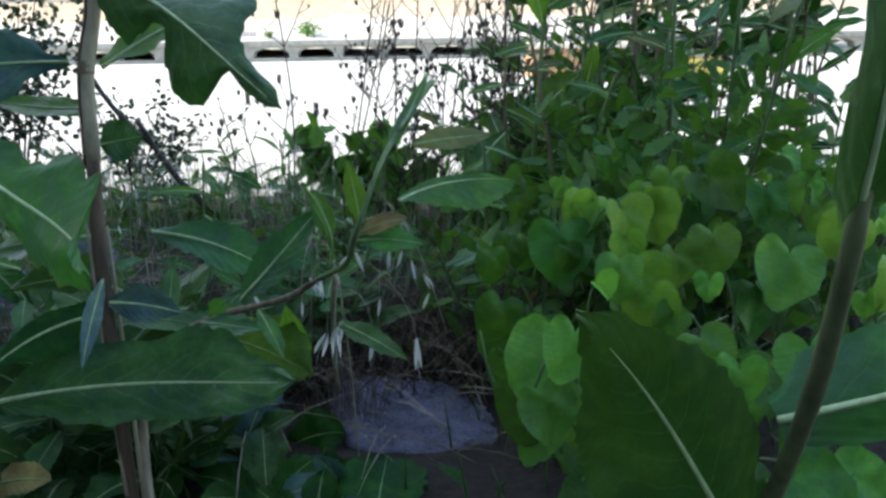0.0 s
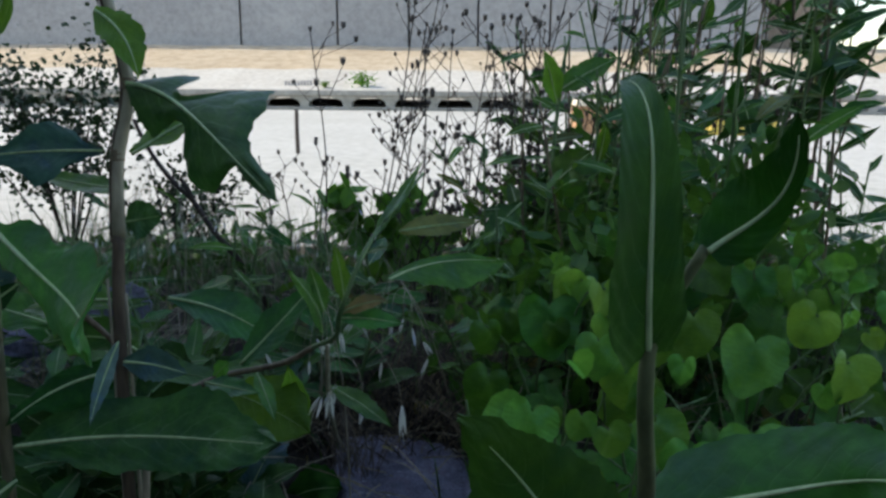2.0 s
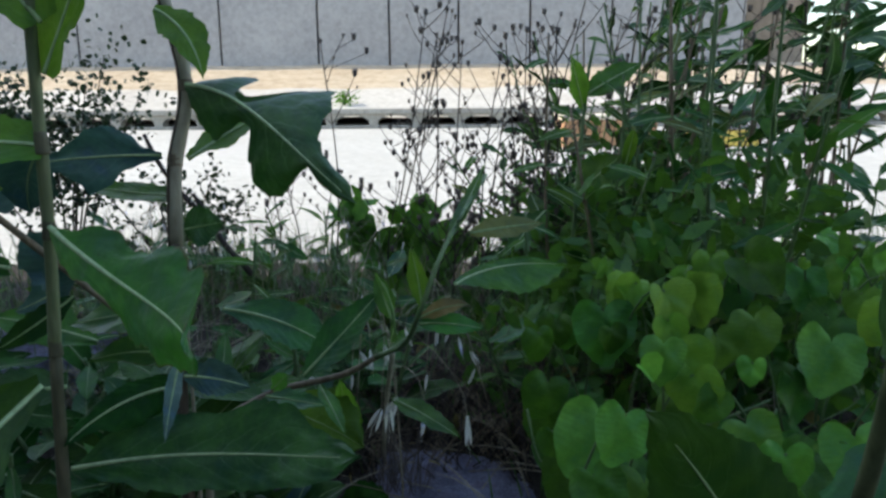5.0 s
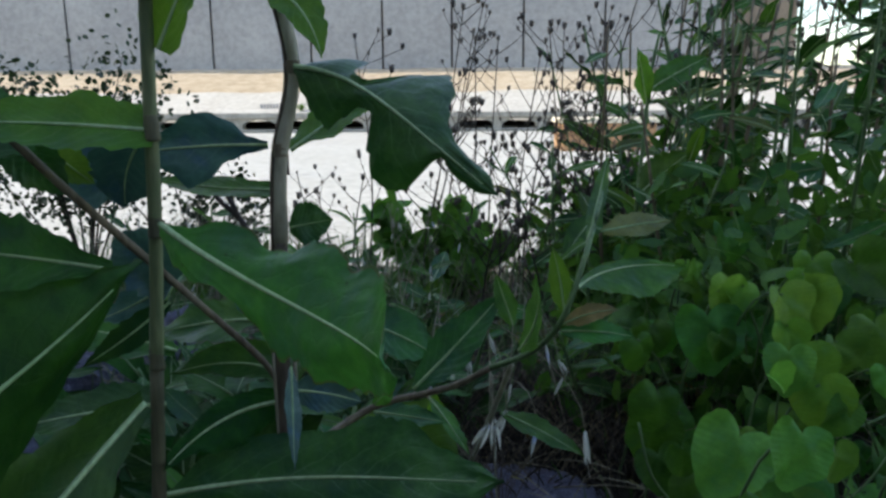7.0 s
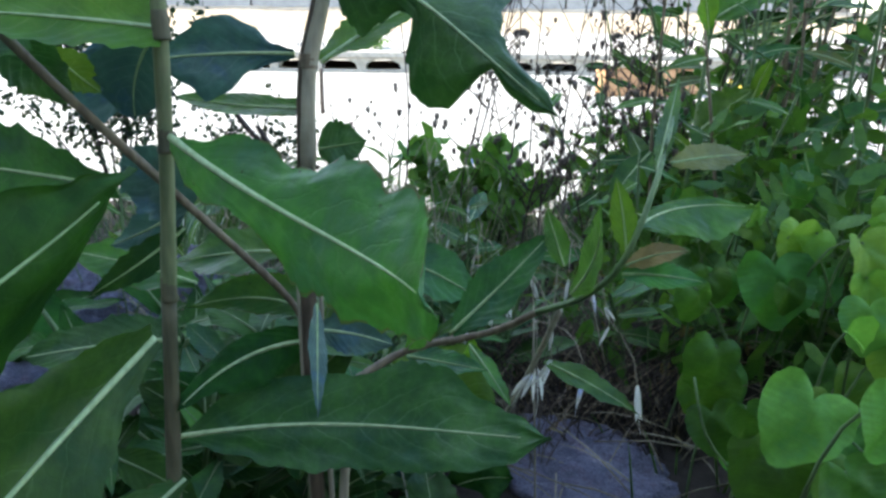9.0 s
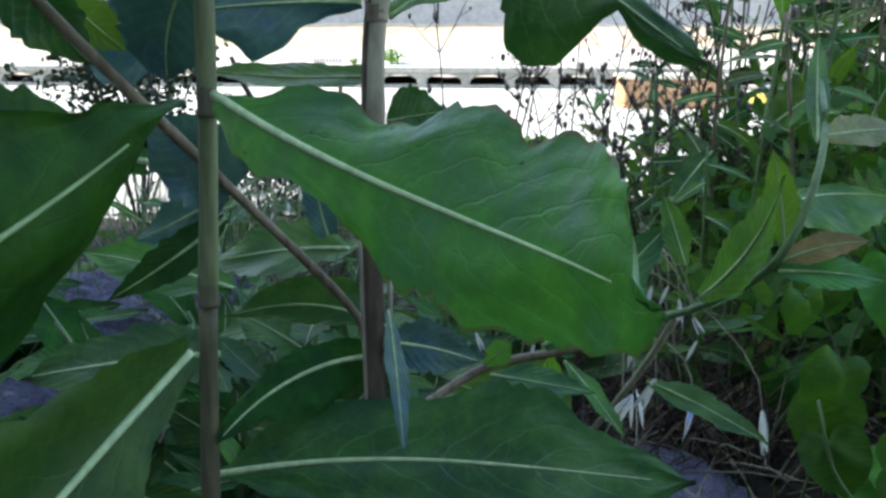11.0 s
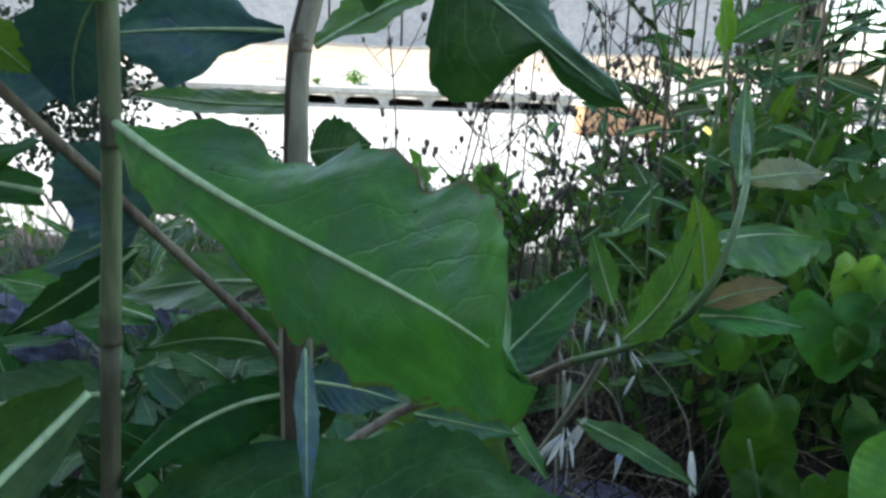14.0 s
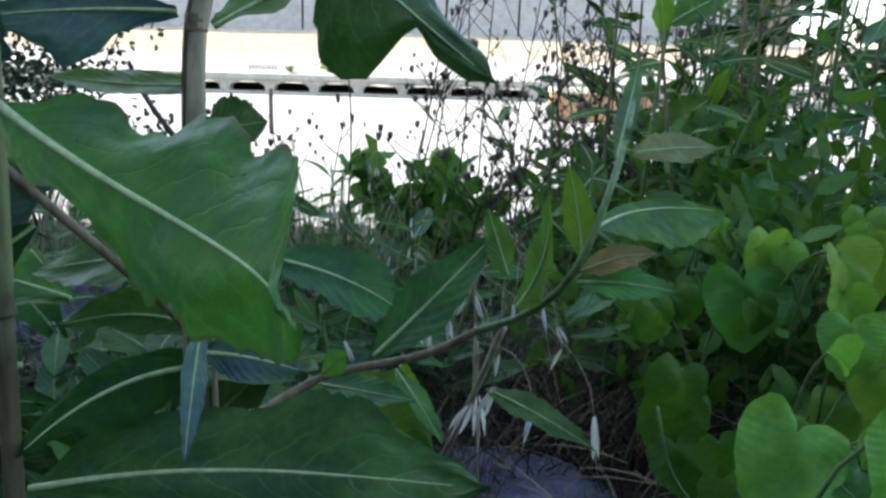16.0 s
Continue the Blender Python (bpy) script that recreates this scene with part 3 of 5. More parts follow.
leaf(plant_b, (-0.300, 0.446, 0.225), (-0.345, 0.400, 0.185), 0.036, (0.2, -0.55, 0.80), (0, 0, 0.006), "broad", LETTUCE, 0.0014)
leaf(plant_b, (-0.310, 0.450, 0.190), (-0.262, 0.430, 0.205), 0.022, (0.0, -0.6, 0.80), (0, 0, 0.004), "strap", DRYLEAF, 0.0010)

for x, y, z in ((-0.2965, 0.4395, 0.338), (-0.2895, 0.4355, 0.413), (-0.2855, 0.4310, 0.464)):
    stalk(plant_b, [(x, y, z - 0.007), (x, y, z), (x - 0.0002, y, z + 0.006)], 0.0042, 0.0036, STEM_OLIVE, "node", 0.12)

plant_a = thing("prickly_lettuce", (-0.232, 0.475, 0.06), "prickly lettuce with a browned stem and dark lobed leaves", "weed plant", "lettuces")
stalk(plant_a, [(-0.225, 0.450, 0.05), (-0.233, 0.470, 0.20), (-0.238, 0.490, 0.33), (-0.238, 0.500, 0.39)], 0.0046, 0.0044, STEM_OLD, knots=0.12)
stalk(plant_a, [(-0.238, 0.500, 0.388), (-0.237, 0.508, 0.443), (-0.228, 0.515, 0.50), (-0.245, 0.522, 0.58), (-0.258, 0.53, 0.72)], 0.0046, 0.0034, STEM_TAN, "stem", 0.2)
stalk(plant_a, [(-0.233, 0.462, 0.17), (-0.2405, 0.480, 0.27), (-0.2445, 0.491, 0.36)], 0.0016, 0.0009, STRAW, "dry_sheath")
stalk(plant_a, [(-0.221, 0.460, 0.16), (-0.2275, 0.478, 0.26), (-0.2310, 0.489, 0.35)], 0.0018, 0.0010, STRAW, "dry_sheath")
# dark brown strip laid along the left as the stem's shaded side
stalk(plant_a, [(-0.2418, 0.4992, 0.385), (-0.2408, 0.5072, 0.443), (-0.2318, 0.5142, 0.50), (-0.2488, 0.5212, 0.58), (-0.2618, 0.5292, 0.70)], 0.0024, 0.0016, STEM_OLD, "dark_strip")
for x, y, z in ((-0.2375, 0.5085, 0.447), (-0.2285, 0.5150, 0.497)):
    stalk(plant_a, [(x, y, z - 0.004), (x, y, z), (x, y, z + 0.004)], 0.0050, 0.0048, STEM_BROWN, "node", 0.1)
stalk(plant_a, [(-0.214, 0.452, 0.13), (-0.216, 0.458, 0.19), (-0.214, 0.462, 0.235)], 0.0030, 0.0026, STRAW, "dry_stub")
shaped_leaf(plant_a, ((-0.2260, 0.5080, 0.4970), (-0.1830, 0.4945, 0.4936), (-0.1615, 0.4744, 0.4662), (-0.1071, 0.4453, 0.4250)), ((0.30, -0.75, 0.58), (-0.12, -0.99, 0.05)), (-0.76, -0.72), 0.0514,
            [.06, .50, .80, .66, .18, .14, .80, 1.12, .92, .76, .46, .27, .16, .13, .12, .0], [.06, .26, .38, .42, .48, .32, .17, .15, .48, .67, .69, .62, .06, .13, .12, .0],
            LETTUCE_BLUE, 0.0018, 0.03, 0.05, "dark blue-green lobed leaf with a bent tip", 0.97)
leaf(plant_a, (-0.242, 0.497, 0.451), (-0.374, 0.500, 0.438), 0.050, (0.0, -0.90, 0.30), (0.001, -0.002, 0.008), "bilobed", GLAUCOUS, 0.0011, 0.05, 0.04, 0.05)
leaf(plant_a, (-0.246, 0.535, 0.419), (-0.351, 0.599, 0.421), 0.017, (0.0, -0.75, 0.60), (0, 0, -0.004), "strap", LETTUCE, 0.0010)
leaf(plant_a, (-0.233, 0.522, 0.446), (-0.180, 0.575, 0.482), 0.028, (-0.3, -0.85, 0.5), (0, 0, 0.004), "lance", LETTUCE_YOUNG, 0.0014)
leaf(plant_a, (-0.232, 0.500, 0.400), (-0.205, 0.500, 0.405), 0.028, (0.0, -0.9, 0.4), (0, 0, 0.0), "lance", LETTUCE_BLUE, 0.0008)
leaf(plant_a, (-0.240, 0.500, 0.545), (-0.205, 0.480, 0.500), 0.026, (0.5, -0.8, 0.2), (0.01, 0, 0.01), "lance", LETTUCE_YOUNG, 0.0012)
shaped_leaf(plant_a, ((-0.2390, 0.4950, 0.2880), (-0.2675, 0.4849, 0.2901), (-0.2868, 0.4609, 0.2826), (-0.2980, 0.4380, 0.2703)), ((0.31, -0.77, 0.56), (0.26, -0.73, 0.63)), (-0.14, -0.05), 0.0204,
            [.30, .57, .77, 1.0, .89, .73, .35, .21, .0], [.30, .49, .53, .56, .52, .44, .34, .23, .0], LETTUCE_SHADED, 0.0015, 0.05, 0.10, "", 0.98)
leaf(plant_a, (-0.232, 0.478, 0.302), (-0.188, 0.482, 0.292), 0.024, (0.0, -0.8, 0.5), (0, 0, 0.004), "lance", GLAUCOUS, 0.0011)
leaf(plant_a, (-0.228, 0.465, 0.322), (-0.213, 0.390, 0.296), 0.0105, (0.60, -0.30, 0.60), (0.002, -0.009, 0.004), "lance", GLAUCOUS, 0.0007)
leaf(plant_a, (-0.255, 0.52, 0.335), (-0.335, 0.53, 0.322), 0.036, (0.0, -0.6, 0.8), (0, 0, 0.006), "lance", LETTUCE, 0.0014)
stalk(plant_a, [(-0.240, 0.487, 0.292), (-0.252, 0.500, 0.312), (-0.300, 0.470, 0.378), (-0.350, 0.435, 0.448), (-0.41, 0.40, 0.54)], 0.0019, 0.0025, STEM_BROWN, "branch", 0.2)
leaf(plant_a, (-0.352, 0.436, 0.450), (-0.41, 0.47, 0.470), 0.040, (0.2, -0.9, 0.3), (0, 0, 0.01), "lance", LETTUCE_BLUE, 0.0014)
leaf(plant_a, (-0.296, 0.474, 0.372), (-0.328, 0.47, 0.402), 0.036, (0.2, -0.9, 0.3), (0, 0, 0.0), "strap", GLAUCOUS, 0.0012)
leaf(plant_a, (-0.298, 0.478, 0.372), (-0.350, 0.49, 0.345), 0.024, (0.2, -0.8, 0.5), (0, 0, -0.004), "lance", GLAUCOUS, 0.0012)
leaf(plant_a, (-0.262, 0.505, 0.345), (-0.268, 0.51, 0.385), 0.014, (0.2, -0.9, 0.1), (-0.004, 0, 0.0), "strap", GLAUCOUS, 0.0008)

leaf(plant_a, (-0.372, 0.445, 0.470), (-0.350, 0.470, 0.424), 0.030, (0.3, -0.9, 0.2), (-0.004, 0, 0.0), "lance", LETTUCE_BLUE, 0.0013)
leaf(plant_a, (-0.395, 0.445, 0.478), (-0.425, 0.455, 0.440), 0.036, (0.2, -0.9, 0.2), (-0.006, 0, 0.004), "lance", LETTUCE_DEEP, 0.0013)
leaf(plant_b, (-0.292, 0.445, 0.462), (-0.318, 0.468, 0.418), 0.038, (0.2, -0.95, 0.1), (-0.010, 0, 0.004), "broad", GLAUCOUS, 0.0011)
leaf(plant_a, (-0.300, 0.474, 0.360), (-0.339, 0.440, 0.332), 0.017, (0.3, -0.9, 0.2), (0.002, 0, -0.002), "lance", LETTUCE_SHADED, 0.0010)
shaped_leaf(plant_a, ((-0.236, 0.510, 0.298), (-0.270, 0.536, 0.304), (-0.296, 0.530, 0.303), (-0.322, 0.520, 0.297)), ((0.0, -0.80, 0.60), (0.0, -0.75, 0.65)), (0.1, 0.0), 0.017,
            [.15, .40, .60, .62, .55, .40, .20, .0], [.20, .70, 1.0, 1.0, .90, .65, .35, .0], LETTUCE, 0.0011, 0.05, 0.08, "", 0.97)
leaf(plant_b, (-0.330, 0.560, 0.300), (-0.441, 0.600, 0.309), 0.034, (0.0, -0.75, 0.65), (0, 0, 0.005), "lance", LETTUCE, 0.0012)
leaf(plant_b, (-0.360, 0.470, 0.452), (-0.340, 0.480, 0.430), 0.020, (0.2, -0.9, 0.2), (-0.002, 0, 0.0), "lance", LETTUCE_YOUNG, 0.0009)

plant_z = thing("prickly_lettuce", (-0.122, 0.775, 0.08), "leaning young lettuce with narrow upright leaves", "weed plant", "lettuces")
stalk(plant_z, [(-0.122, 0.775, 0.07), (-0.114, 0.660, 0.155), (-0.101, 0.560, 0.250), (-0.092, 0.515, 0.304)], 0.0022, 0.0019, STEM_TAN)
stalk(plant_z, [(-0.225, 0.495, 0.255), (-0.186, 0.530, 0.268), (-0.133, 0.535, 0.280), (-0.105, 0.525, 0.298)], 0.0026, 0.0022, STEM_BROWN, "branch", 0.1)
stalk(plant_z, [(-0.105, 0.525, 0.298), (-0.082, 0.498, 0.318), (-0.070, 0.455, 0.352), (-0.052, 0.470, 0.395), (-0.022, 0.560, 0.43)], 0.0021, 0.0012, STEM_GREEN, "branch")
leaf(plant_z, (-0.186, 0.530, 0.270), (-0.172, 0.525, 0.285), 0.013, (0.0, -0.9, 0.4), (0, 0, 0.0), "broad", VINE, 0.0006)
leaf(plant_z, (-0.090, 0.486, 0.324), (-0.092, 0.404, 0.392), 0.022, (-0.75, -0.6, 0.3), (0.011, 0, -0.001), "lance", WEED, 0.0012)
leaf(plant_z, (-0.068, 0.457, 0.356), (-0.075, 0.462, 0.394), 0.013, (-0.3, -0.9, 0.2), (0.002, 0, 0.0), "lance", LETTUCE_YOUNG, 0.0009)
leaf(plant_z, (-0.052, 0.475, 0.395), (-0.022, 0.560, 0.440), 0.010, (-0.3, -0.9, 0.2), (0, 0.001, -0.004), "lance", WEED, 0.0009)
shaped_leaf(plant_z, ((-0.046, 0.530, 0.352), (-0.024, 0.572, 0.357), (0.014, 0.582, 0.359), (0.046, 0.590, 0.352)), ((0, -0.80, 0.60), (0, -0.72, 0.70)), (0.1, 0.0), 0.026,
            [.10, .16, .20, .24, .26, .24, .18, .10, .0], [.10, .35, .62, .85, 1.0, .98, .80, .50, .0], WEED, 0.0010, 0.05, 0.08)
leaf(plant_z, (-0.036, 0.510, 0.394), (0.022, 0.552, 0.394), 0.018, (0.0, -0.8, 0.6), (0, 0, 0.002), "lance", OLIVE, 0.0009)
leaf(plant_z, (-0.070, 0.454, 0.346), (-0.028, 0.452, 0.343), 0.016, (0.0, -0.7, 0.7), (0, 0, 0.003), "lance", LETTUCE, 0.0009)
leaf(plant_z, (-0.069, 0.455, 0.350), (-0.038, 0.450, 0.360), 0.012, (0.0, -0.7, 0.7), (0, 0, 0.004), "lance", DRYLEAF, 0.0007)
leaf(plant_z, (-0.157, 0.508, 0.290), (-0.100, 0.512, 0.352), 0.030, (-0.4, -0.75, 0.55), (0.002, -0.004, 0.001), "lance", LETTUCE_BLUE, 0.0012)
leaf(plant_z, (-0.220, 0.535, 0.333), (-0.138, 0.535, 0.300), 0.034, (0.0, -0.65, 0.75), (0.004, 0, 0.012), "broad", LETTUCE_BLUE, 0.0013)
leaf(plant_z, (-0.205, 0.610, 0.222), (-0.124, 0.590, 0.192), 0.062, (0.1, -0.80, 0.55), (0, 0, 0.008), "broad", LETTUCE_YOUNG, 0.0008)
leaf(plant_z, (-0.150, 0.640, 0.160), (-0.145, 0.600, 0.252), 0.030, (0.1, -0.90, 0.3), (0.006, 0, 0), "lance", LETTUCE_YOUNG, 0.0008)
leaf(plant_z, (-0.092, 0.508, 0.333), (-0.103, 0.514, 0.366), 0.014, (0.2, -0.9, 0.4), (0, 0, 0.0), "lance", WEED, 0.0009)
leaf(plant_z, (-0.096, 0.548, 0.255), (-0.042, 0.508, 0.240), 0.018, (0.2, -0.55, 0.8), (0.002, 0, 0.003), "lance", WEED, 0.0010)
leaf(plant_z, (-0.183, 0.502, 0.277), (-0.135, 0.480, 0.279), 0.016, (0.0, -0.6, 0.8), (0.001, -0.002, 0.001), "lance", LETTUCE_BLUE, 0.0009)
leaf(plant_z, (-0.146, 0.512, 0.281), (-0.122, 0.470, 0.262), 0.013, (0.5, -0.7, 0.4), (0, 0, 0.002), "lance", WEED, 0.0009)

rb = random.Random(31)
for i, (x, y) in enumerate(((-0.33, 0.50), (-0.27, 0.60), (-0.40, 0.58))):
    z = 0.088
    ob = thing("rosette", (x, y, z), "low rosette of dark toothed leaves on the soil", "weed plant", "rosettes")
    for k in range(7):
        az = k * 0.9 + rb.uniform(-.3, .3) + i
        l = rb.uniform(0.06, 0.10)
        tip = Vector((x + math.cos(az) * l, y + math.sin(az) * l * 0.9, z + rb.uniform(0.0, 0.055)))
        leaf(ob, (x, y, z), tip, l * rb.uniform(0.38, 0.52), (0, -0.35, 0.9), (0, 0, rb.uniform(0.015, 0.03)), "broad", rb.choice((LETTUCE_DEEP, LETTUCE_BLUE, LETTUCE_SHADED)), 0.0011)

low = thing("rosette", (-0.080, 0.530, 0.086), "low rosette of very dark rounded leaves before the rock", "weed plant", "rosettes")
leaf(low, (-0.074, 0.490, 0.100), (-0.066, 0.608, 0.104), 0.074, (0.05, -0.30, 0.95), (0, 0, 0.010), "broad", LETTUCE_SHADED, 0.0007)
leaf(low, (-0.040, 0.490, 0.092), (-0.030, 0.606, 0.094), 0.070, (0.05, -0.30, 0.95), (0, 0, 0.010), "broad", LETTUCE_SHADED, 0.0007)
leaf(low, (-0.090, 0.566, 0.084), (-0.150, 0.610, 0.088), 0.045, (0.0, -0.5, 0.9), (0, 0, 0.016), "broad", LETTUCE_SHADED, 0.0007)
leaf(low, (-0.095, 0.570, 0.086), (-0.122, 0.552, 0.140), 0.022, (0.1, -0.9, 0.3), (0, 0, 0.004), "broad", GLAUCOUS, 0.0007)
leaf(low, (-0.165, 0.650, 0.086), (-0.106, 0.645, 0.104), 0.046, (0.0, -0.75, 0.65), (0, 0, 0.012), "broad", LETTUCE_SHADED, 0.0007)

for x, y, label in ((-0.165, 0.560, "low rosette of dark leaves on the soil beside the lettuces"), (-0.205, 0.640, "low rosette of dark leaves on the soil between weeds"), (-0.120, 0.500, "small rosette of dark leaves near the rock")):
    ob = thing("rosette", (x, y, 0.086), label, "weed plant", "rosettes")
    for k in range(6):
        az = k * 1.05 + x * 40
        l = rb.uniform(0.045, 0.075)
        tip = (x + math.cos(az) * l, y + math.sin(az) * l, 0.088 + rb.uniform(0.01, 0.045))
        leaf(ob, (x, y, 0.084), tip, l * rb.uniform(0.45, 0.62), (0, -0.35, 0.9), (0, 0, rb.uniform(0.010, 0.020)), "broad", rb.choice((LETTUCE_DEEP, LETTUCE_SHADED, LETTUCE_SHADED, GLAUCOUS)), 0.0008)

plant_n = thing("prickly_lettuce", (0.100, 0.31, 0.06), "lettuce with broad upright leaves close to the path", "weed plant", "lettuces")
stalk(plant_n, [(0.100, 0.310, 0.05), (0.088, 0.262, 0.25), (0.072, 0.205, 0.365), (0.063, 0.182, 0.415), (0.064, 0.180, 0.436), (0.074, 0.176, 0.460)], 0.0036, 0.0015, STEM_WEEDY, knots=0.12)
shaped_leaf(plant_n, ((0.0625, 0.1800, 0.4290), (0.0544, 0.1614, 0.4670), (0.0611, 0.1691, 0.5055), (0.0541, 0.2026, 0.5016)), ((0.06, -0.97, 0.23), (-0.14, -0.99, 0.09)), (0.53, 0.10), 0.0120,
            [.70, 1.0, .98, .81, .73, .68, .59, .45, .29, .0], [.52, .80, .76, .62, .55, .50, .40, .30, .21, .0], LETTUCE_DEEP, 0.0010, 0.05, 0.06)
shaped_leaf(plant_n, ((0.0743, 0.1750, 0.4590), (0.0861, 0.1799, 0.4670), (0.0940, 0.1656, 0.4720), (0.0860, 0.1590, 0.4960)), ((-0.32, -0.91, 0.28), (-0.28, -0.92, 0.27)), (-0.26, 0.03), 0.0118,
            [.41, .72, .91, 1.0, .98, .82, .59, .33, .0], [.47, .60, .63, .53, .39, .31, .25, .20, .0], LETTUCE_SHADED, 0.0009, 0.05, 0.06)
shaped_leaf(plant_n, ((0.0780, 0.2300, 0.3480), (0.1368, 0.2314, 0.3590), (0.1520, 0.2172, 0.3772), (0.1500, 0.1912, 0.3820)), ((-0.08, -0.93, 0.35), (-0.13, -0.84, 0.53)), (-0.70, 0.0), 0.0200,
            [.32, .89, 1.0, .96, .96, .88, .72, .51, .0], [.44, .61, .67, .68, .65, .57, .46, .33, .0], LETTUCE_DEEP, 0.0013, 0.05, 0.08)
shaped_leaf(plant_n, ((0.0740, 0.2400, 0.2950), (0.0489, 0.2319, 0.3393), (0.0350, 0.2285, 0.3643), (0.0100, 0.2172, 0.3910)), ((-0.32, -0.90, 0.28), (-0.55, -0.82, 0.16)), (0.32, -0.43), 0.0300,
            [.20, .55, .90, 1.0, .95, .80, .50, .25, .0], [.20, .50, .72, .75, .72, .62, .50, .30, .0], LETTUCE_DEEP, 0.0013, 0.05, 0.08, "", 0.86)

plant_f = thing("prickly_lettuce", (-0.340, 0.14, 0.07), "lettuce beside the path with one long dark leaf", "weed plant", "lettuces")
stalk(plant_f, [(-0.340, 0.140, 0.06), (-0.332, 0.150, 0.22), (-0.322, 0.168, 0.340), (-0.3139, 0.1806, 0.3590)], 0.0036, 0.0022, STEM_OLIVE, knots=0.12)
shaped_leaf(plant_f, ((-0.3139, 0.1806, 0.3590), (-0.2930, 0.2212, 0.3755), (-0.2713, 0.2664, 0.3883), (-0.2509, 0.3191, 0.4188)), ((0.15, -0.94, 0.32), (0.26, -0.84, -0.46)), (-0.30, -0.40), 0.0316,
            [.24, .95, 1.4, 1.5, 1.45, 1.31, 1.07, .82, .55, .28, .0], [.20, .75, 1.0, 1.05, 1.0, .92, .80, .68, .50, .26, .0], LETTUCE_SHADED, 0.0019, 0.04, 0.08, rib_material=RIB_SOFT)


# ---- heart-leaved vine ----
def heart_mesh(seed, fold, curl, holes=0):
    """A heart-shaped blade 1 across, its notch at the origin, tip along -y, facing z."""
    rnd = random.Random(seed)
    bm = bmesh.new()
    uvl = bm.loops.layers.uv.new("UVMap")
    half = spline([(0, -0.03, 0), (.03, .06, 0), (.09, .14, 0), (.20, .20, 0), (.33, .19, 0), (.44, .10, 0), (.51, -.05, 0), (.51, -.22, 0), (.45, -.43, 0), (.33, -.62, 0), (.17, -.76, 0), (0, -0.84, 0)], 2)
    skew = rnd.uniform(-0.06, 0.06)
    out = [Vector((p.x + skew * p.y * p.y, p.y, 0)) for p in half] + [Vector((-p.x * 0.95 + skew * p.y * p.y, p.y, 0)) for p in half[-2:0:-1]]
    out = [p * (1 + 0.07 * (rnd.random() - 0.5)) for p in out]
    n, rings = len(out), 5
    a, b = rnd.uniform(0, 6), rnd.uniform(0, 6)

    def lift(p):
        return fold * abs(p.x) - curl * p.y * p.y + 0.07 * math.sin(p.x * 8 + a) * math.sin(p.y * 7 + b) + 0.03 * math.sin(p.x * 15 + b) * math.sin(p.y * 13 + a) + 0.25 * curl * p.x * p.x

    def put(p):
        return bm.verts.new((p.x, p.y, lift(p)))

    def uv(p):
        return (-p.y * 1.2 + abs(p.x) * 0.4, p.x * 2)

    start = Vector((0, -0.10, 0))
    grid = [[start + (o - start) * (j / rings) for o in out] for j in range(1, rings + 1)]
    verts = [[put(p) for p in ring] for ring in grid]
    hub = put(start)
    for k in range(n):
        m = (k + 1) % n
        f = bm.faces.new((hub, verts[0][m], verts[0][k]))
        for loop, p in zip(f.loops, (start, grid[0][m], grid[0][k])):
            loop[uvl].uv = uv(p)
        for j in range(rings - 1):
            f = bm.faces.new((verts[j][k], verts[j][m], verts[j + 1][m], verts[j + 1][k]))
            for loop, p in zip(f.loops, (grid[j][k], grid[j][m], grid[j + 1][m], grid[j + 1][k])):
                loop[uvl].uv = uv(p)
    if holes:
        bm.faces.ensure_lookup_table()
        far = [f for f in bm.faces if len(f.verts) == 4 and f.calc_center_median().length < 0.42]
        for f in rnd.sample(far, holes):
            bm.faces.remove(f)
    for f in bm.faces:
        f.smooth = True
        if f.normal.z < 0:
            f.normal_flip()
    me = bpy.data.meshes.new("heart_leaf")
    bm.to_mesh(me)
    bm.free()
    return me


HEARTS = [heart_mesh(s, f, c, h) for s, f, c, h in ((1, .22, .3, 0), (2, .38, .45, 0), (3, .18, .65, 0), (4, .6, .2, 0), (5, .3, .4, 2), (6, -.25, .8, 0), (7, 1.2, .3, 0), (8, .25, .3, 3))]
HEARTS_BRIGHT, HEARTS_DARK, HEARTS_YOUNG = [], [], []
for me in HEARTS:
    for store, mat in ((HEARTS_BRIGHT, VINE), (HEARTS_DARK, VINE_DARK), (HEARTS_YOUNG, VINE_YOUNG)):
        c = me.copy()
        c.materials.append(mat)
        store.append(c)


def set_leaf(parent, mesh, at, size, facing, spin, name="leaf"):
    """Places a shared blade: its notch at the place, its face towards 'facing', its tip turned by spin from straight down."""
    ob = new(name, mesh)
    z = Vector(facing).normalized()
    y = (Vector((0, 0, 1)) - z * z.z).normalized()
    x = y.cross(z)
    rot = Matrix((x, y, z)).transposed().to_4x4() @ Matrix.Rotation(radians(spin), 4, "Z")
    ob.parent = parent
    ob.matrix_basis = Matrix.Translation(Vector(at) - ORIGIN[parent.name]) @ rot @ Matrix.Scale(size, 4)
    return ob


vine = thing("vine", (0.12, 0.66, 0.07), "climbing vine with bright green heart-shaped leaves", "vine")
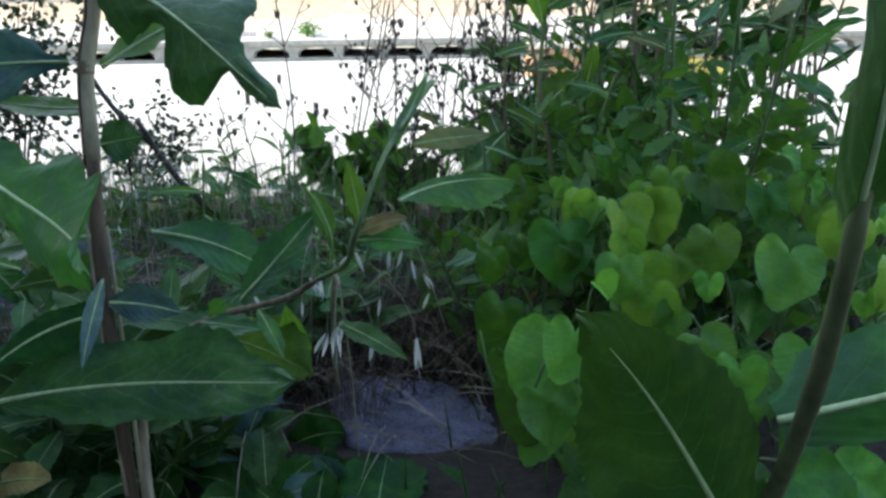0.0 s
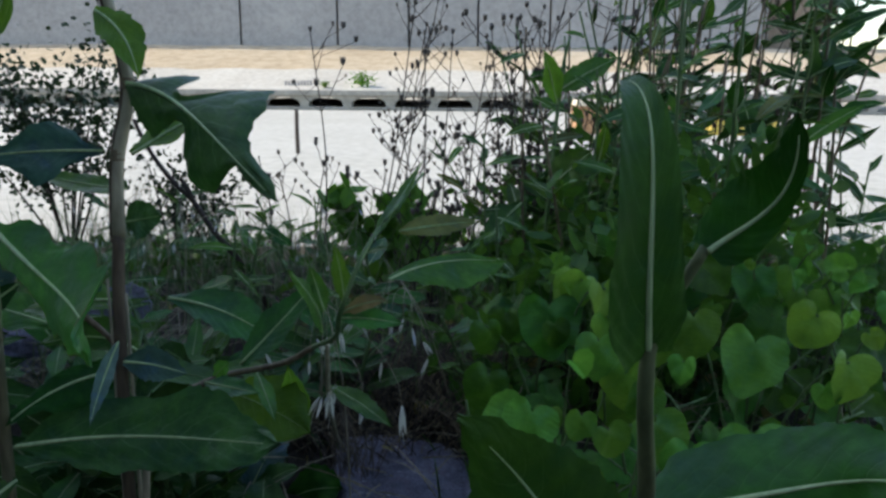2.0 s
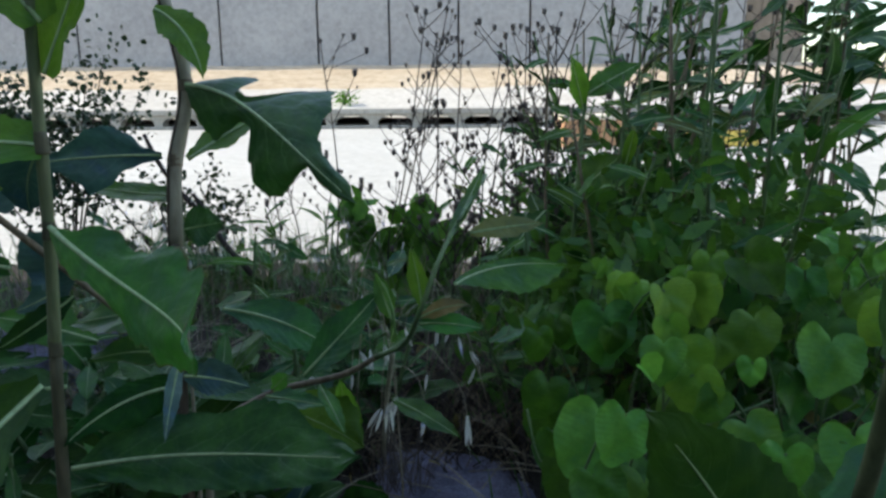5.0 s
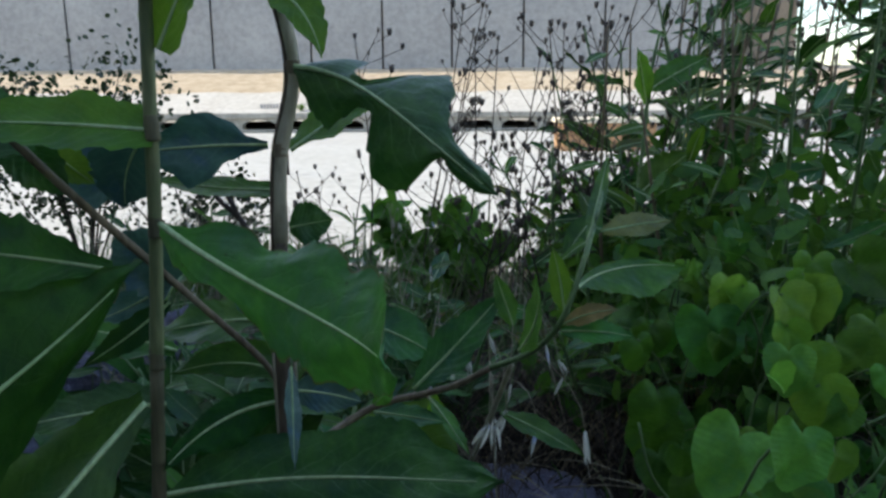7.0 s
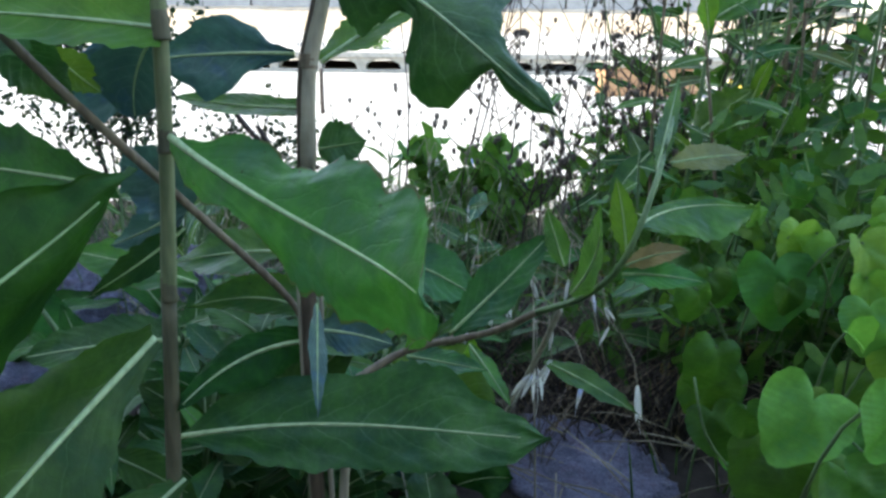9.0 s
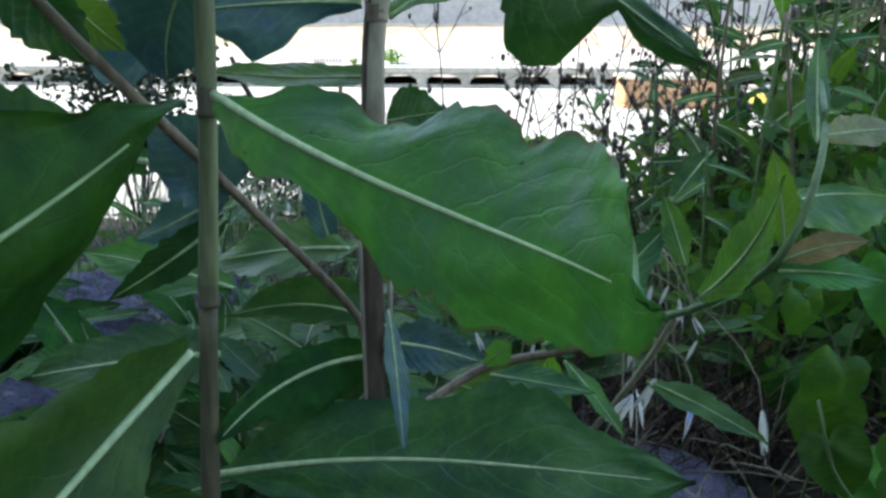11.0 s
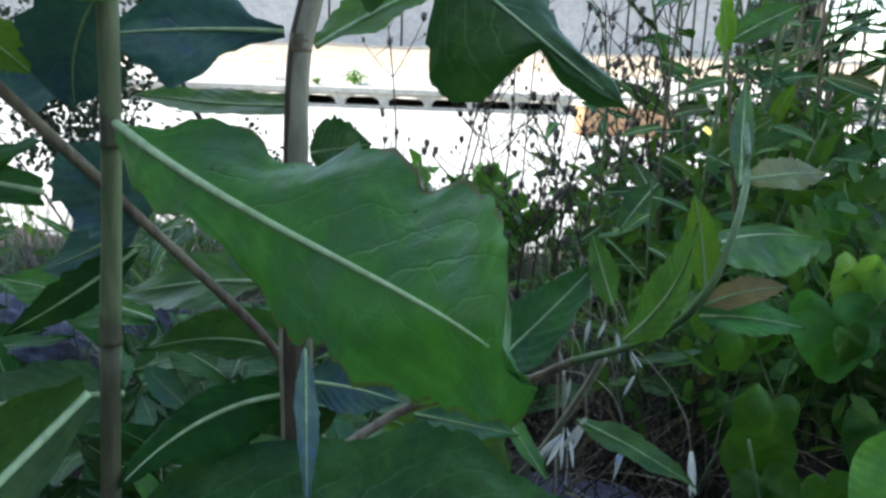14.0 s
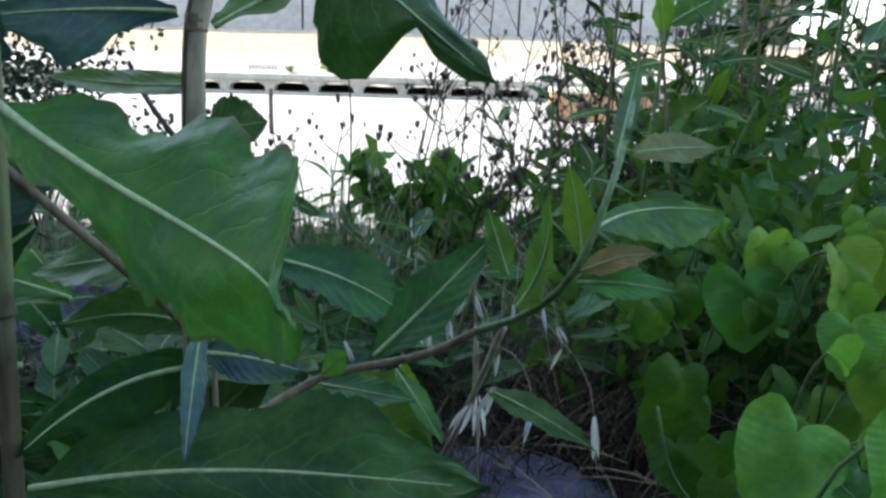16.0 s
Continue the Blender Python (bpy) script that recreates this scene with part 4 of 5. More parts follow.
# notch of the blade, width, turn, form
VINE_YOUNG_LEAVES = [(0.167, 0.660, 0.312, 0.045, 25, 6), (0.151, 0.580, 0.261, 0.047, 8, 1), (0.100, 0.555, 0.279, 0.022, 40, 6), (0.137, 0.610, 0.299, 0.030, 15, 3),
                     (0.291, 0.556, 0.322, 0.039, -22, 1), (0.319, 0.560, 0.321, 0.017, 10, 2), (0.337, 0.560, 0.305, 0.018, 40, 0), (0.291, 0.500, 0.304, 0.037, -12, 1),
                     (0.144, 0.600, 0.274, 0.046, 28, 3), (0.160, 0.670, 0.313, 0.043, 30, 6), (0.120, 0.680, 0.312, 0.040, -20, 3), (0.121, 0.660, 0.319, 0.031, -40, 3),
                     (0.108, 0.670, 0.315, 0.024, 30, 6), (0.136, 0.620, 0.322, 0.043, 10, 1)]
VINE_NEAR_LEAVES = [(0.100, 0.500, 0.257, 0.025, -10, 0), (0.121, 0.500, 0.246, 0.029, 20, 2), (0.083, 0.560, 0.232, 0.025, 0, 1), (0.167, 0.570, 0.248, 0.033, -30, 2),
                    (0.234, 0.530, 0.306, 0.051, -18, 0), (0.276, 0.500, 0.284, 0.021, 15, 2), (0.340, 0.680, 0.302, 0.035, 0, 1), (0.218, 0.630, 0.293, 0.045, 0, 2),
                    (0.184, 0.620, 0.282, 0.040, 10, 1), (0.055, 0.420, 0.297, 0.037, -22, 0), (0.142, 0.450, 0.277, 0.036, 30, 2)]
VINE_FAR_LEAVES = [(0.160, 0.430, 0.267, 0.038, -5, 5), (0.195, 0.420, 0.283, 0.043, 10, 4), (0.057, 0.500, 0.257, 0.054, -30, 0), (0.092, 0.500, 0.209, 0.056, 5, 2),
                   (0.163, 0.630, 0.219, 0.065, 30, 5), (0.210, 0.720, 0.329, 0.036, 0, 1), (0.125, 0.580, 0.287, 0.037, 0, 2)]
# rear and low leaves take the shade-coloured copy
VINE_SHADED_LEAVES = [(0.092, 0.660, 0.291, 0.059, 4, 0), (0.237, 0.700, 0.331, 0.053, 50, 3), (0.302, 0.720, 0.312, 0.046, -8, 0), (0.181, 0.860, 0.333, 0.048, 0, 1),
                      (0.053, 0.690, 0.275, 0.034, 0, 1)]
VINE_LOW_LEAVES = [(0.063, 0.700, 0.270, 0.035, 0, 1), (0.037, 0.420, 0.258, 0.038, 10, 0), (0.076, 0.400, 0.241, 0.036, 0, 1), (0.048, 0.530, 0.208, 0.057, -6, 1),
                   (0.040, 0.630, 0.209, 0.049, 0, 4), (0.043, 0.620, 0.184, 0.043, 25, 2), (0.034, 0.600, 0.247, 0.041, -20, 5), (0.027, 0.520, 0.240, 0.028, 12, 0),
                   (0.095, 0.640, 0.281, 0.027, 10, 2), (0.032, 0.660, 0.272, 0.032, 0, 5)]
rv = random.Random(44)


def petiole(p):
    root = Vector((p[0] + rv.uniform(-0.03, 0.05), p[1] + rv.uniform(0.01, 0.07), max(0.07, p[2] - rv.uniform(0.05, 0.12))))
    bm = bmesh.new()
    tube(bm, curve(root, (Vector(p) + root) / 2 + Vector((0, 0.01, 0.03)), p, 5), taper(0.0012, 0.0009, 5), 5)
    part("petiole", bm, STEM_GREEN, vine)


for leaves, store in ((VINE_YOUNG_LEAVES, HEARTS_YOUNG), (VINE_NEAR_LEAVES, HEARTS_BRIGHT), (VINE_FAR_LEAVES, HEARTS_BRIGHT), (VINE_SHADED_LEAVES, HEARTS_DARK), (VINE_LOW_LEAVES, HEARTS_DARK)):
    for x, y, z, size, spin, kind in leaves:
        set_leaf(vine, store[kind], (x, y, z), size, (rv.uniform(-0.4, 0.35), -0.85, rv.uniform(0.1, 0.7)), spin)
        petiole((x, y, z))
for i in range(26):
    x, y = rv.uniform(0.10, 0.44), rv.uniform(0.56, 0.82)
    p = (x, y, rv.uniform(0.27, 0.345))
    set_leaf(vine, (HEARTS_YOUNG if rv.random() < 0.35 else HEARTS_BRIGHT)[rv.randrange(8)], p, rv.uniform(0.012, 0.030), (rv.uniform(-0.8, 0.6), -0.7, rv.uniform(-0.1, 1.0)), rv.gauss(0, 55))
    petiole(p)
for i in range(90):
    x, y = rv.uniform(0.07, 0.55), rv.uniform(0.66, 1.08)
    if x > 0.13 + 0.5 * y:
        continue
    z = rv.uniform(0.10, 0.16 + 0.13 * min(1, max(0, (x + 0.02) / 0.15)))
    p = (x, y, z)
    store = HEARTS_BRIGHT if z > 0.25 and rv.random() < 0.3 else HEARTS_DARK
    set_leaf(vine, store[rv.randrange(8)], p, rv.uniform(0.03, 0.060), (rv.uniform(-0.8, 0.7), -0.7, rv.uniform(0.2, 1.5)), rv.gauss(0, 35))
    petiole(p)
for i in range(34):
    p = (rv.uniform(0.06, 0.30), rv.uniform(0.40, 0.64), rv.uniform(0.10, 0.19))
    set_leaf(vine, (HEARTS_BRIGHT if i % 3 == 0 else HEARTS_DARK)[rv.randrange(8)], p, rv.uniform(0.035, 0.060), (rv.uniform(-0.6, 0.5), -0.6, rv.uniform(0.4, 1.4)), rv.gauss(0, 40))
    petiole(p)
for i in range(12):
    x, y = rv.uniform(0.04, 0.35), rv.uniform(0.58, 0.9)
    bm = bmesh.new()
    tube(bm, spline([(x, y, 0.06), (x + rv.uniform(-.04, .05), y - 0.02, 0.14), (x + rv.uniform(-.06, .08), y - 0.03, 0.19), (x + rv.uniform(-.09, .12), y - 0.02, 0.23)], 4), 0.0010, 5)
    part("stem", bm, STEM_GREEN, vine)


# ---- shared narrow leaves for the weeds behind ----
def narrow_mesh(seed, width, bend, material, teeth=0.1, shape="lance"):
    bm, pts, ups = blade_mesh((0, 0, 0), (0, 0, bend), (0, -1, 0), width, (0, 0, 1), shape, 0.2, 0.05, teeth, seed, 12, 2)
    for f in bm.faces:
        f.smooth = True
    me = bpy.data.meshes.new("narrow_leaf")
    bm.to_mesh(me)
    bm.free()
    me.materials.append(material)
    rm = rib_mesh(pts, ups, 0.016)
    rib = bpy.data.meshes.new("midrib")
    rm.to_mesh(rib)
    rm.free()
    rib.materials.append(RIB_DULL)
    return me, rib


# the darker greens carry the shade of low growth in their colour
NARROW = [narrow_mesh(60 + i, w, b, m, 0.2 if i > 5 else 0.08, s) for i, (w, b, m, s) in enumerate((
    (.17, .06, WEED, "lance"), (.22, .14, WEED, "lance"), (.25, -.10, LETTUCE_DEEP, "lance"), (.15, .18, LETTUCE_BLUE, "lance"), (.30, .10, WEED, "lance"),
    (.20, .22, LETTUCE_YOUNG, "lance"), (.36, .14, LETTUCE_DEEP, "broad"), (.42, -.08, LETTUCE_BLUE, "broad"), (.40, .10, LETTUCE_SHADED, "broad"), (.34, -.06, LETTUCE_SHADED, "lance"), (.26, .12, OLIVE, "lance")))]


def ribbed(pair):
    """Blade and midrib of a narrow leaf in one mesh, for the stand further off."""
    bm = bmesh.new()
    bm.from_mesh(pair[0])
    n = len(bm.faces)
    bm.from_mesh(pair[1])
    for k, f in enumerate(bm.faces):
        f.material_index = 1 if k >= n else 0
    me = bpy.data.meshes.new("ribbed_leaf")
    bm.to_mesh(me)
    bm.free()
    me.materials.append(pair[0].materials[0])
    me.materials.append(RIB)
    return me


RIBBED = [ribbed(pair) for pair in NARROW]
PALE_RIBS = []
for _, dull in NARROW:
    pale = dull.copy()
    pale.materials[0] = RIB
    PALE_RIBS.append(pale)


def weed_plant(name, at, height, lean, leaves, size, label, rnd, top=0.0, kinds=range(8), group="weeds", stem=None):
    """An upright weed: a stem, narrow leaves all the way up, a few side shoots."""
    ob = thing(name, at, label, "weed plant", group)
    a = Vector(at)
    end = a + Vector((lean[0], lean[1], height))
    path = spline([a - Vector((0, 0, 0.02)), a * 0.6 + end * 0.4 + Vector((rnd.gauss(0, .012), rnd.gauss(0, .012), 0)), end], 8)
    bm = bmesh.new()
    tube(bm, path, taper(0.0032, 0.0016, len(path)), 6)
    part("stem", bm, stem or STEM_GREEN, ob)
    for i in range(leaves):
        u = top + (1 - top) * (i + rnd.random()) / leaves
        p = path[min(len(path) - 1, int(u * (len(path) - 1)))]
        az = i * 2.4 + rnd.uniform(-.5, .5)
        rise = rnd.uniform(-0.65, 0.85)
        d = Vector((math.cos(az), math.sin(az) * 0.8, rise)).normalized()
        form = rnd.choice(list(kinds))
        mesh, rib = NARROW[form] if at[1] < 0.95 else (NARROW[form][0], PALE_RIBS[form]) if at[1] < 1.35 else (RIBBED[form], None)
        l = size * rnd.uniform(0.6, 1.15) * (1.15 - 0.45 * u)
        y = -d
        z = (Vector((rnd.gauss(0, .25), -0.45 + rnd.gauss(0, .25), 0.8)) - y * Vector((0, -0.45, 0.8)).dot(y)).normalized()
        x = y.cross(z).normalized()
        z = x.cross(y)
        lf = new("leaf", mesh)
        lf.parent = ob
        lf.matrix_basis = Matrix.Translation(p - a) @ Matrix((x, y, z)).transposed().to_4x4() @ Matrix.Scale(l, 4)
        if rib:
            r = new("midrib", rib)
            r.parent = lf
    return ob


rw = random.Random(7)
WEED_LABEL = "leafy dark green weed with narrow pale-ribbed leaves"
# the dense stand on one side
for i in range(46):
    x = rw.uniform(0.08, 0.38) if i < 40 else rw.uniform(0.32, 0.42)
    y = rw.uniform(0.85, 1.65) if i < 40 else rw.uniform(1.2, 1.65)
    x = min(x, 0.34 * y)
    tall = min(1, max(0, (x - 0.06) / 0.20))
    h = rw.uniform(0.24, 0.38) + 0.32 * tall * rw.uniform(0.2, 1.1) * (1 if i < 40 else 0.9)
    weed_plant("weed", (x, y, bank_height(x, y)), h, (rw.gauss(0, .08), rw.gauss(-.02, .05)), 13 if i < 40 else 11, rw.uniform(0.070, 0.110), WEED_LABEL, rw, 0.05, (4, 6, 4, 5, 2, 2, 10, 1, 9, 6), stem=rw.choice((STEM_GREEN, STEM_GREEN, STEM_BROWN)))
for i in range(6):
    x, y = rw.uniform(0.42, 0.60), rw.uniform(1.15, 1.6)
    weed_plant("weed", (x, y, bank_height(x, y)), rw.uniform(0.16, 0.27), (rw.gauss(0, .05), rw.gauss(0, .04)), 18, 0.09, WEED_LABEL, rw, 0.05)
for i in range(5):
    x, y = rw.uniform(0.46, 0.66), rw.uniform(1.15, 1.5)
    weed_plant("weed", (x, y, bank_height(x, y)), rw.uniform(0.52, 0.64), (rw.gauss(0.02, .07), rw.gauss(0, .04)), 11, 0.11, WEED_LABEL, rw, 0.72, (4, 6, 2, 6), stem=STEM_BROWN)
for i in range(7):
    x, y = 0.17 + 0.03 * i + rw.uniform(-0.01, 0.01), rw.uniform(1.0, 1.2)
    weed_plant("weed", (x, y, bank_height(x, y)), rw.uniform(0.26, 0.36), (rw.gauss(0, .03), rw.gauss(0, .03)), 9, rw.uniform(0.08, 0.10), "weed with broad dark leaves in the thicket", rw, 0.45, (6, 4, 8, 6, 7))
for i in range(20):
    x, y = rw.uniform(0.34, 0.80), rw.uniform(1.15, 1.65)
    if x > 0.54 and i % 3:
        continue
    weed_plant("weed", (x, y, bank_height(x, y)), rw.uniform(0.58, 0.80), (rw.gauss(0.02, .08), rw.gauss(0, .05)), 13, rw.uniform(0.085, 0.125), "tall weed with bare lower stem and long ribbed leaves", rw, 0.60 if x > 0.45 else 0.45, (6, 4, 2, 9, 6, 10, 4), stem=rw.choice((STEM_BROWN, STEM_GREEN)))
for i in range(5):
    x, y = 0.68 + 0.035 * i + rw.uniform(-0.01, 0.01), rw.uniform(1.2, 1.5)
    weed_plant("weed", (x, y, bank_height(x, y)), rw.uniform(0.26, 0.40), (rw.gauss(0, .05), rw.gauss(0, .04)), 9, rw.uniform(0.08, 0.11), "weed with broad dark leaves at the paving's edge", rw, 0.25, (6, 4, 2, 6, 8))
for i in range(5):
    x, y = 0.36 + 0.045 * i, rw.uniform(1.25, 1.45)
    weed_plant("weed", (x, y, bank_height(x, y)), rw.uniform(0.60, 0.72), (rw.gauss(0.02, .04), rw.gauss(0, .03)), 13, rw.uniform(0.085, 0.115), "tall weed with broad dark leaves near its top", rw, 0.60, (6, 4, 8, 6, 2), stem=STEM_BROWN)
hero = thing("weed", (0.12, 1.03, 0.09), "tall weed with long pale-ribbed leaves", "weed plant", "weeds")
stalk(hero, [(0.12, 1.03, 0.07), (0.125, 1.035, 0.25), (0.139, 1.037, 0.488), (0.15, 1.04, 0.56)], 0.0035, 0.002, STEM_GREEN)
leaf(hero, (0.139, 1.037, 0.488), (0.212, 1.03, 0.530), 0.040, (-0.3, -0.8, 0.5), (0, 0, 0.004), "lance", WEED, 0.0016)
leaf(hero, (0.128, 1.030, 0.350), (0.180, 0.985, 0.410), 0.052, (-0.3, -0.8, 0.5), (0, 0, 0.004), "lance", WEED, 0.0016)
leaf(hero, (0.124, 1.030, 0.200), (0.168, 0.870, 0.240), 0.034, (0, -0.6, 0.8), (0, 0, 0.004), "lance", WEED, 0.0014)
leaf(hero, (0.136, 1.036, 0.470), (0.112, 1.00, 0.540), 0.034, (0.3, -0.8, 0.3), (0, 0, 0.0), "lance", LETTUCE_YOUNG, 0.0014)
# low growth in the middle and behind the lettuces
for i in range(40):
    x = rw.uniform(-0.75, 0.45)
    y = rw.uniform(0.80, 1.6)
    weed_plant("weed", (x, y, bank_height(x, y)), rw.uniform(0.10, 0.20) + (0.1 if x > 0.05 else 0), (rw.gauss(0, .04), rw.gauss(0, .04)), 14, 0.085, "low dark green weed in the shade", rw, 0.0)
# broad-leaved seedlings that hide the soil round the lettuces
for i in range(20):
    x, y = rw.uniform(-0.46, -0.15), rw.uniform(0.60, 0.95)
    weed_plant("weed", (x, y, bank_height(x, y)), rw.uniform(0.07, 0.15), (rw.gauss(0, .03), rw.gauss(-.02, .03)), 11, rw.uniform(0.07, 0.11), "low weed with broad dark green leaves", rw, 0.25, (2, 4, 6, 6, 7, 7, 3))
for i in range(16):
    x, y = rw.uniform(-0.62, -0.30), rw.uniform(0.50, 0.86)
    weed_plant("weed", (x, y, bank_height(x, y)), rw.uniform(0.09, 0.19), (rw.gauss(0, .03), rw.gauss(-.02, .03)), 11, rw.uniform(0.08, 0.12), "low weed with broad dark green leaves", rw, 0.2, (8, 9, 8, 9, 6, 2))
under = bmesh.new()
for i in range(240):
    x, y = rw.uniform(0.03, 0.40), rw.uniform(0.75, 1.5)
    clump(under, (x, y, rw.uniform(0.10, 0.22 + 0.20 * min(1, max(0, x / 0.3)))), (.035, .03, .03), 10, 0.040, rw, 4.0)
for i in range(150):
    x, y = rw.uniform(0.35, 1.1), rw.uniform(0.75, 1.75)
    clump(under, (x, y, rw.uniform(0.07, 0.16)), (.035, .03, .03), 9, 0.040, rw, 4.0)
whole("undergrowth", under, WEED, "tangled green undergrowth between the weeds", "undergrowth", "stuff")


# ---- tall dry stalks with seed heads ----
def seed_stalk(at, height, lean, forks, rnd, size=0.010):
    ob = thing("dry_stalk", at, "thin dark dry stalk with small seed heads", "dry plant", "dry stalks")
    a = Vector(at)
    end = a + Vector((lean[0], lean[1], height))
    path = spline([a - Vector((0, 0, 0.02)), (a + end) / 2 + Vector((rnd.gauss(0, .015), 0, 0)), end], 10)
    bm = bmesh.new()
    tube(bm, path, taper(0.0020, 0.0010, len(path)), 5)
    part("stem", bm, TWIG, ob)
    ends = [path[-1]]
    for _ in range(forks):
        i = rnd.randrange(int(len(path) * 0.4), len(path) - 1)
        p = path[i]
        d = Vector((rnd.choice((-1, 1)) * rnd.uniform(.3, 1), rnd.gauss(0, .4), rnd.uniform(.5, 1.2))).normalized() * rnd.uniform(0.03, 0.11)
        bm = bmesh.new()
        tube(bm, curve(p, p + d * 0.5 + Vector((0, 0, -0.008)), p + d, 5), taper(0.0010, 0.0006, 5), 4)
        ends.append(p + d)
        part("side_twig", bm, TWIG, ob)
        if rnd.random() < 0.6:
            q = p + d * 0.6
            e = q + Vector((rnd.gauss(0, .02), rnd.gauss(0, .01), rnd.uniform(.01, .035)))
            bm = bmesh.new()
            tube(bm, [q, (q + e) / 2, e], 0.0006, 4)
            part("side_twig", bm, TWIG, ob)
            ends.append(e)
    for p in ends:
        bm = bmesh.new()
        s = size * rnd.uniform(0.45, 1.1)
        tube(bm, [p + Vector((0, 0, s * k)) for k in (-0.2, 0.1, 0.5, 0.9, 1.15)], [s * .12, s * .38, s * .48, s * .30, s * .10], 7)
        for k in range(5):
            aa = k * math.tau / 5
            tip = p + Vector((math.cos(aa) * s * .55, math.sin(aa) * s * .55, s * 1.3))
            tube(bm, [p + Vector((math.cos(aa) * s * .3, math.sin(aa) * s * .3, s * .5)), tip], [s * .12, s * .02], 4)
        part("seed_head", bm, SEED_HEAD, ob)
    return ob


rs = random.Random(21)
for x, y, h, lx, n in ((-0.275, 1.40, 0.50, -0.01, 6), (-0.20, 1.45, 0.52, 0.13, 10), (-0.19, 1.46, 0.56, 0.10, 9), (-0.10, 1.42, 0.50, 0.03, 8), (-0.04, 1.5, 0.52, 0.02, 9),
                        (0.02, 1.45, 0.48, 0.03, 9), (0.07, 1.5, 0.54, 0.04, 9), (0.12, 1.4, 0.5, 0.03, 8), (-0.16, 1.38, 0.24, 0.02, 6), (-0.14, 1.5, 0.58, 0.09, 7), (0.0, 1.38, 0.42, 0.06, 10),
                        (-0.43, 1.5, 0.26, 0.02, 5), (-0.36, 1.48, 0.22, -0.02, 5), (-0.32, 1.55, 0.25, 0.03, 5)):
    seed_stalk((x, y, bank_height(x, y)), h, (lx, rs.gauss(0, .02)), n, rs)

for i in range(20):
    x, y = rs.uniform(0.02, 0.65), rs.uniform(1.1, 1.6)
    seed_stalk((x, y, bank_height(x, y)), rs.uniform(0.35, 0.62), (rs.gauss(0.02, .08), rs.gauss(0, .03)), rs.randrange(9, 16), rs, 0.009)

for i in range(9):
    x, y = rs.uniform(-0.10, 0.14), rs.uniform(1.15, 1.5)
    seed_stalk((x, y, bank_height(x, y)), rs.uniform(0.20, 0.34), (rs.gauss(0.02, .06), rs.gauss(0, .03)), rs.randrange(12, 18), rs, 0.009)
stick = thing("dead_branch", (-0.34, 1.25, 0.10), "dark dead branch with a short stub leaning out of the weeds", "branch")
stalk(stick, [(-0.330, 1.25, 0.08), (-0.392, 1.25, 0.185), (-0.434, 1.25, 0.238), (-0.467, 1.25, 0.291), (-0.498, 1.25, 0.322), (-0.535, 1.25, 0.375), (-0.56, 1.25, 0.43)], 0.0058, 0.0034, TWIG, "limb", 0.25)
stalk(stick, [(-0.468, 1.25, 0.292), (-0.472, 1.248, 0.308), (-0.484, 1.246, 0.330)], 0.0052, 0.0034, TWIG, "stub", 0.2)

curls = thing("dead_branch", (-0.010, 0.800, 0.090), "curled brown dead twig on the litter behind the rock", "branch")
stalk(curls, [(-0.042, 0.790, 0.110), (-0.012, 0.795, 0.126), (0.012, 0.800, 0.120), (0.022, 0.790, 0.088)], 0.0020, 0.0013, STEM_BROWN, "stem", 0.15)
stalk(curls, [(-0.020, 0.794, 0.122), (-0.014, 0.796, 0.138), (-0.020, 0.800, 0.156)], 0.0016, 0.0009, STEM_BROWN, "side_stem", 0.15)
stalk(curls, [(-0.004, 0.796, 0.125), (0.006, 0.782, 0.110), (0.002, 0.772, 0.086)], 0.0016, 0.0010, STEM_TAN, "side_stem", 0.15)
stalk(curls, [(0.004, 0.798, 0.124), (0.018, 0.802, 0.140), (0.034, 0.806, 0.134)], 0.0014, 0.0008, STEM_BROWN, "side_stem", 0.15)


# ---- small-leaved shrub and a round green weed at the edge ----
def small_shrub(at, spread, height, count, size, material, label, seed, twigs=14):
    rnd = random.Random(seed)
    a = Vector(at)
    ob = thing("shrub", at, label, "shrub")
    bm, lv = bmesh.new(), bmesh.new()
    for _ in range(twigs):
        e = a + Vector((rnd.gauss(0, spread), rnd.gauss(0, spread * .5), height * rnd.uniform(.55, 1.0)))
        pts = curve(a, (a + e) / 2 + Vector((0, 0, height * .12)), e, 7)
        tube(bm, pts, taper(0.003, 0.001, 7), 5)
        for p in pts[3:]:
            clump(lv, p, (spread * .22, spread * .2, height * .07), count // (twigs * 4), size, rnd, 1.5)
    part("stem", bm, TWIG, ob)
    part("crown", lv, material, ob)


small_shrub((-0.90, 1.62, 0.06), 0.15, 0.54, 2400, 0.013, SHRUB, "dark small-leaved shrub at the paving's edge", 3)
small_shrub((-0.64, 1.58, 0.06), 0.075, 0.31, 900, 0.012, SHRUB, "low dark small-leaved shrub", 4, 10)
small_shrub((-0.14, 1.40, 0.08), 0.055, 0.20, 260, 0.040, VINE, "bright green leafy weed at the verge's edge", 9, 9)


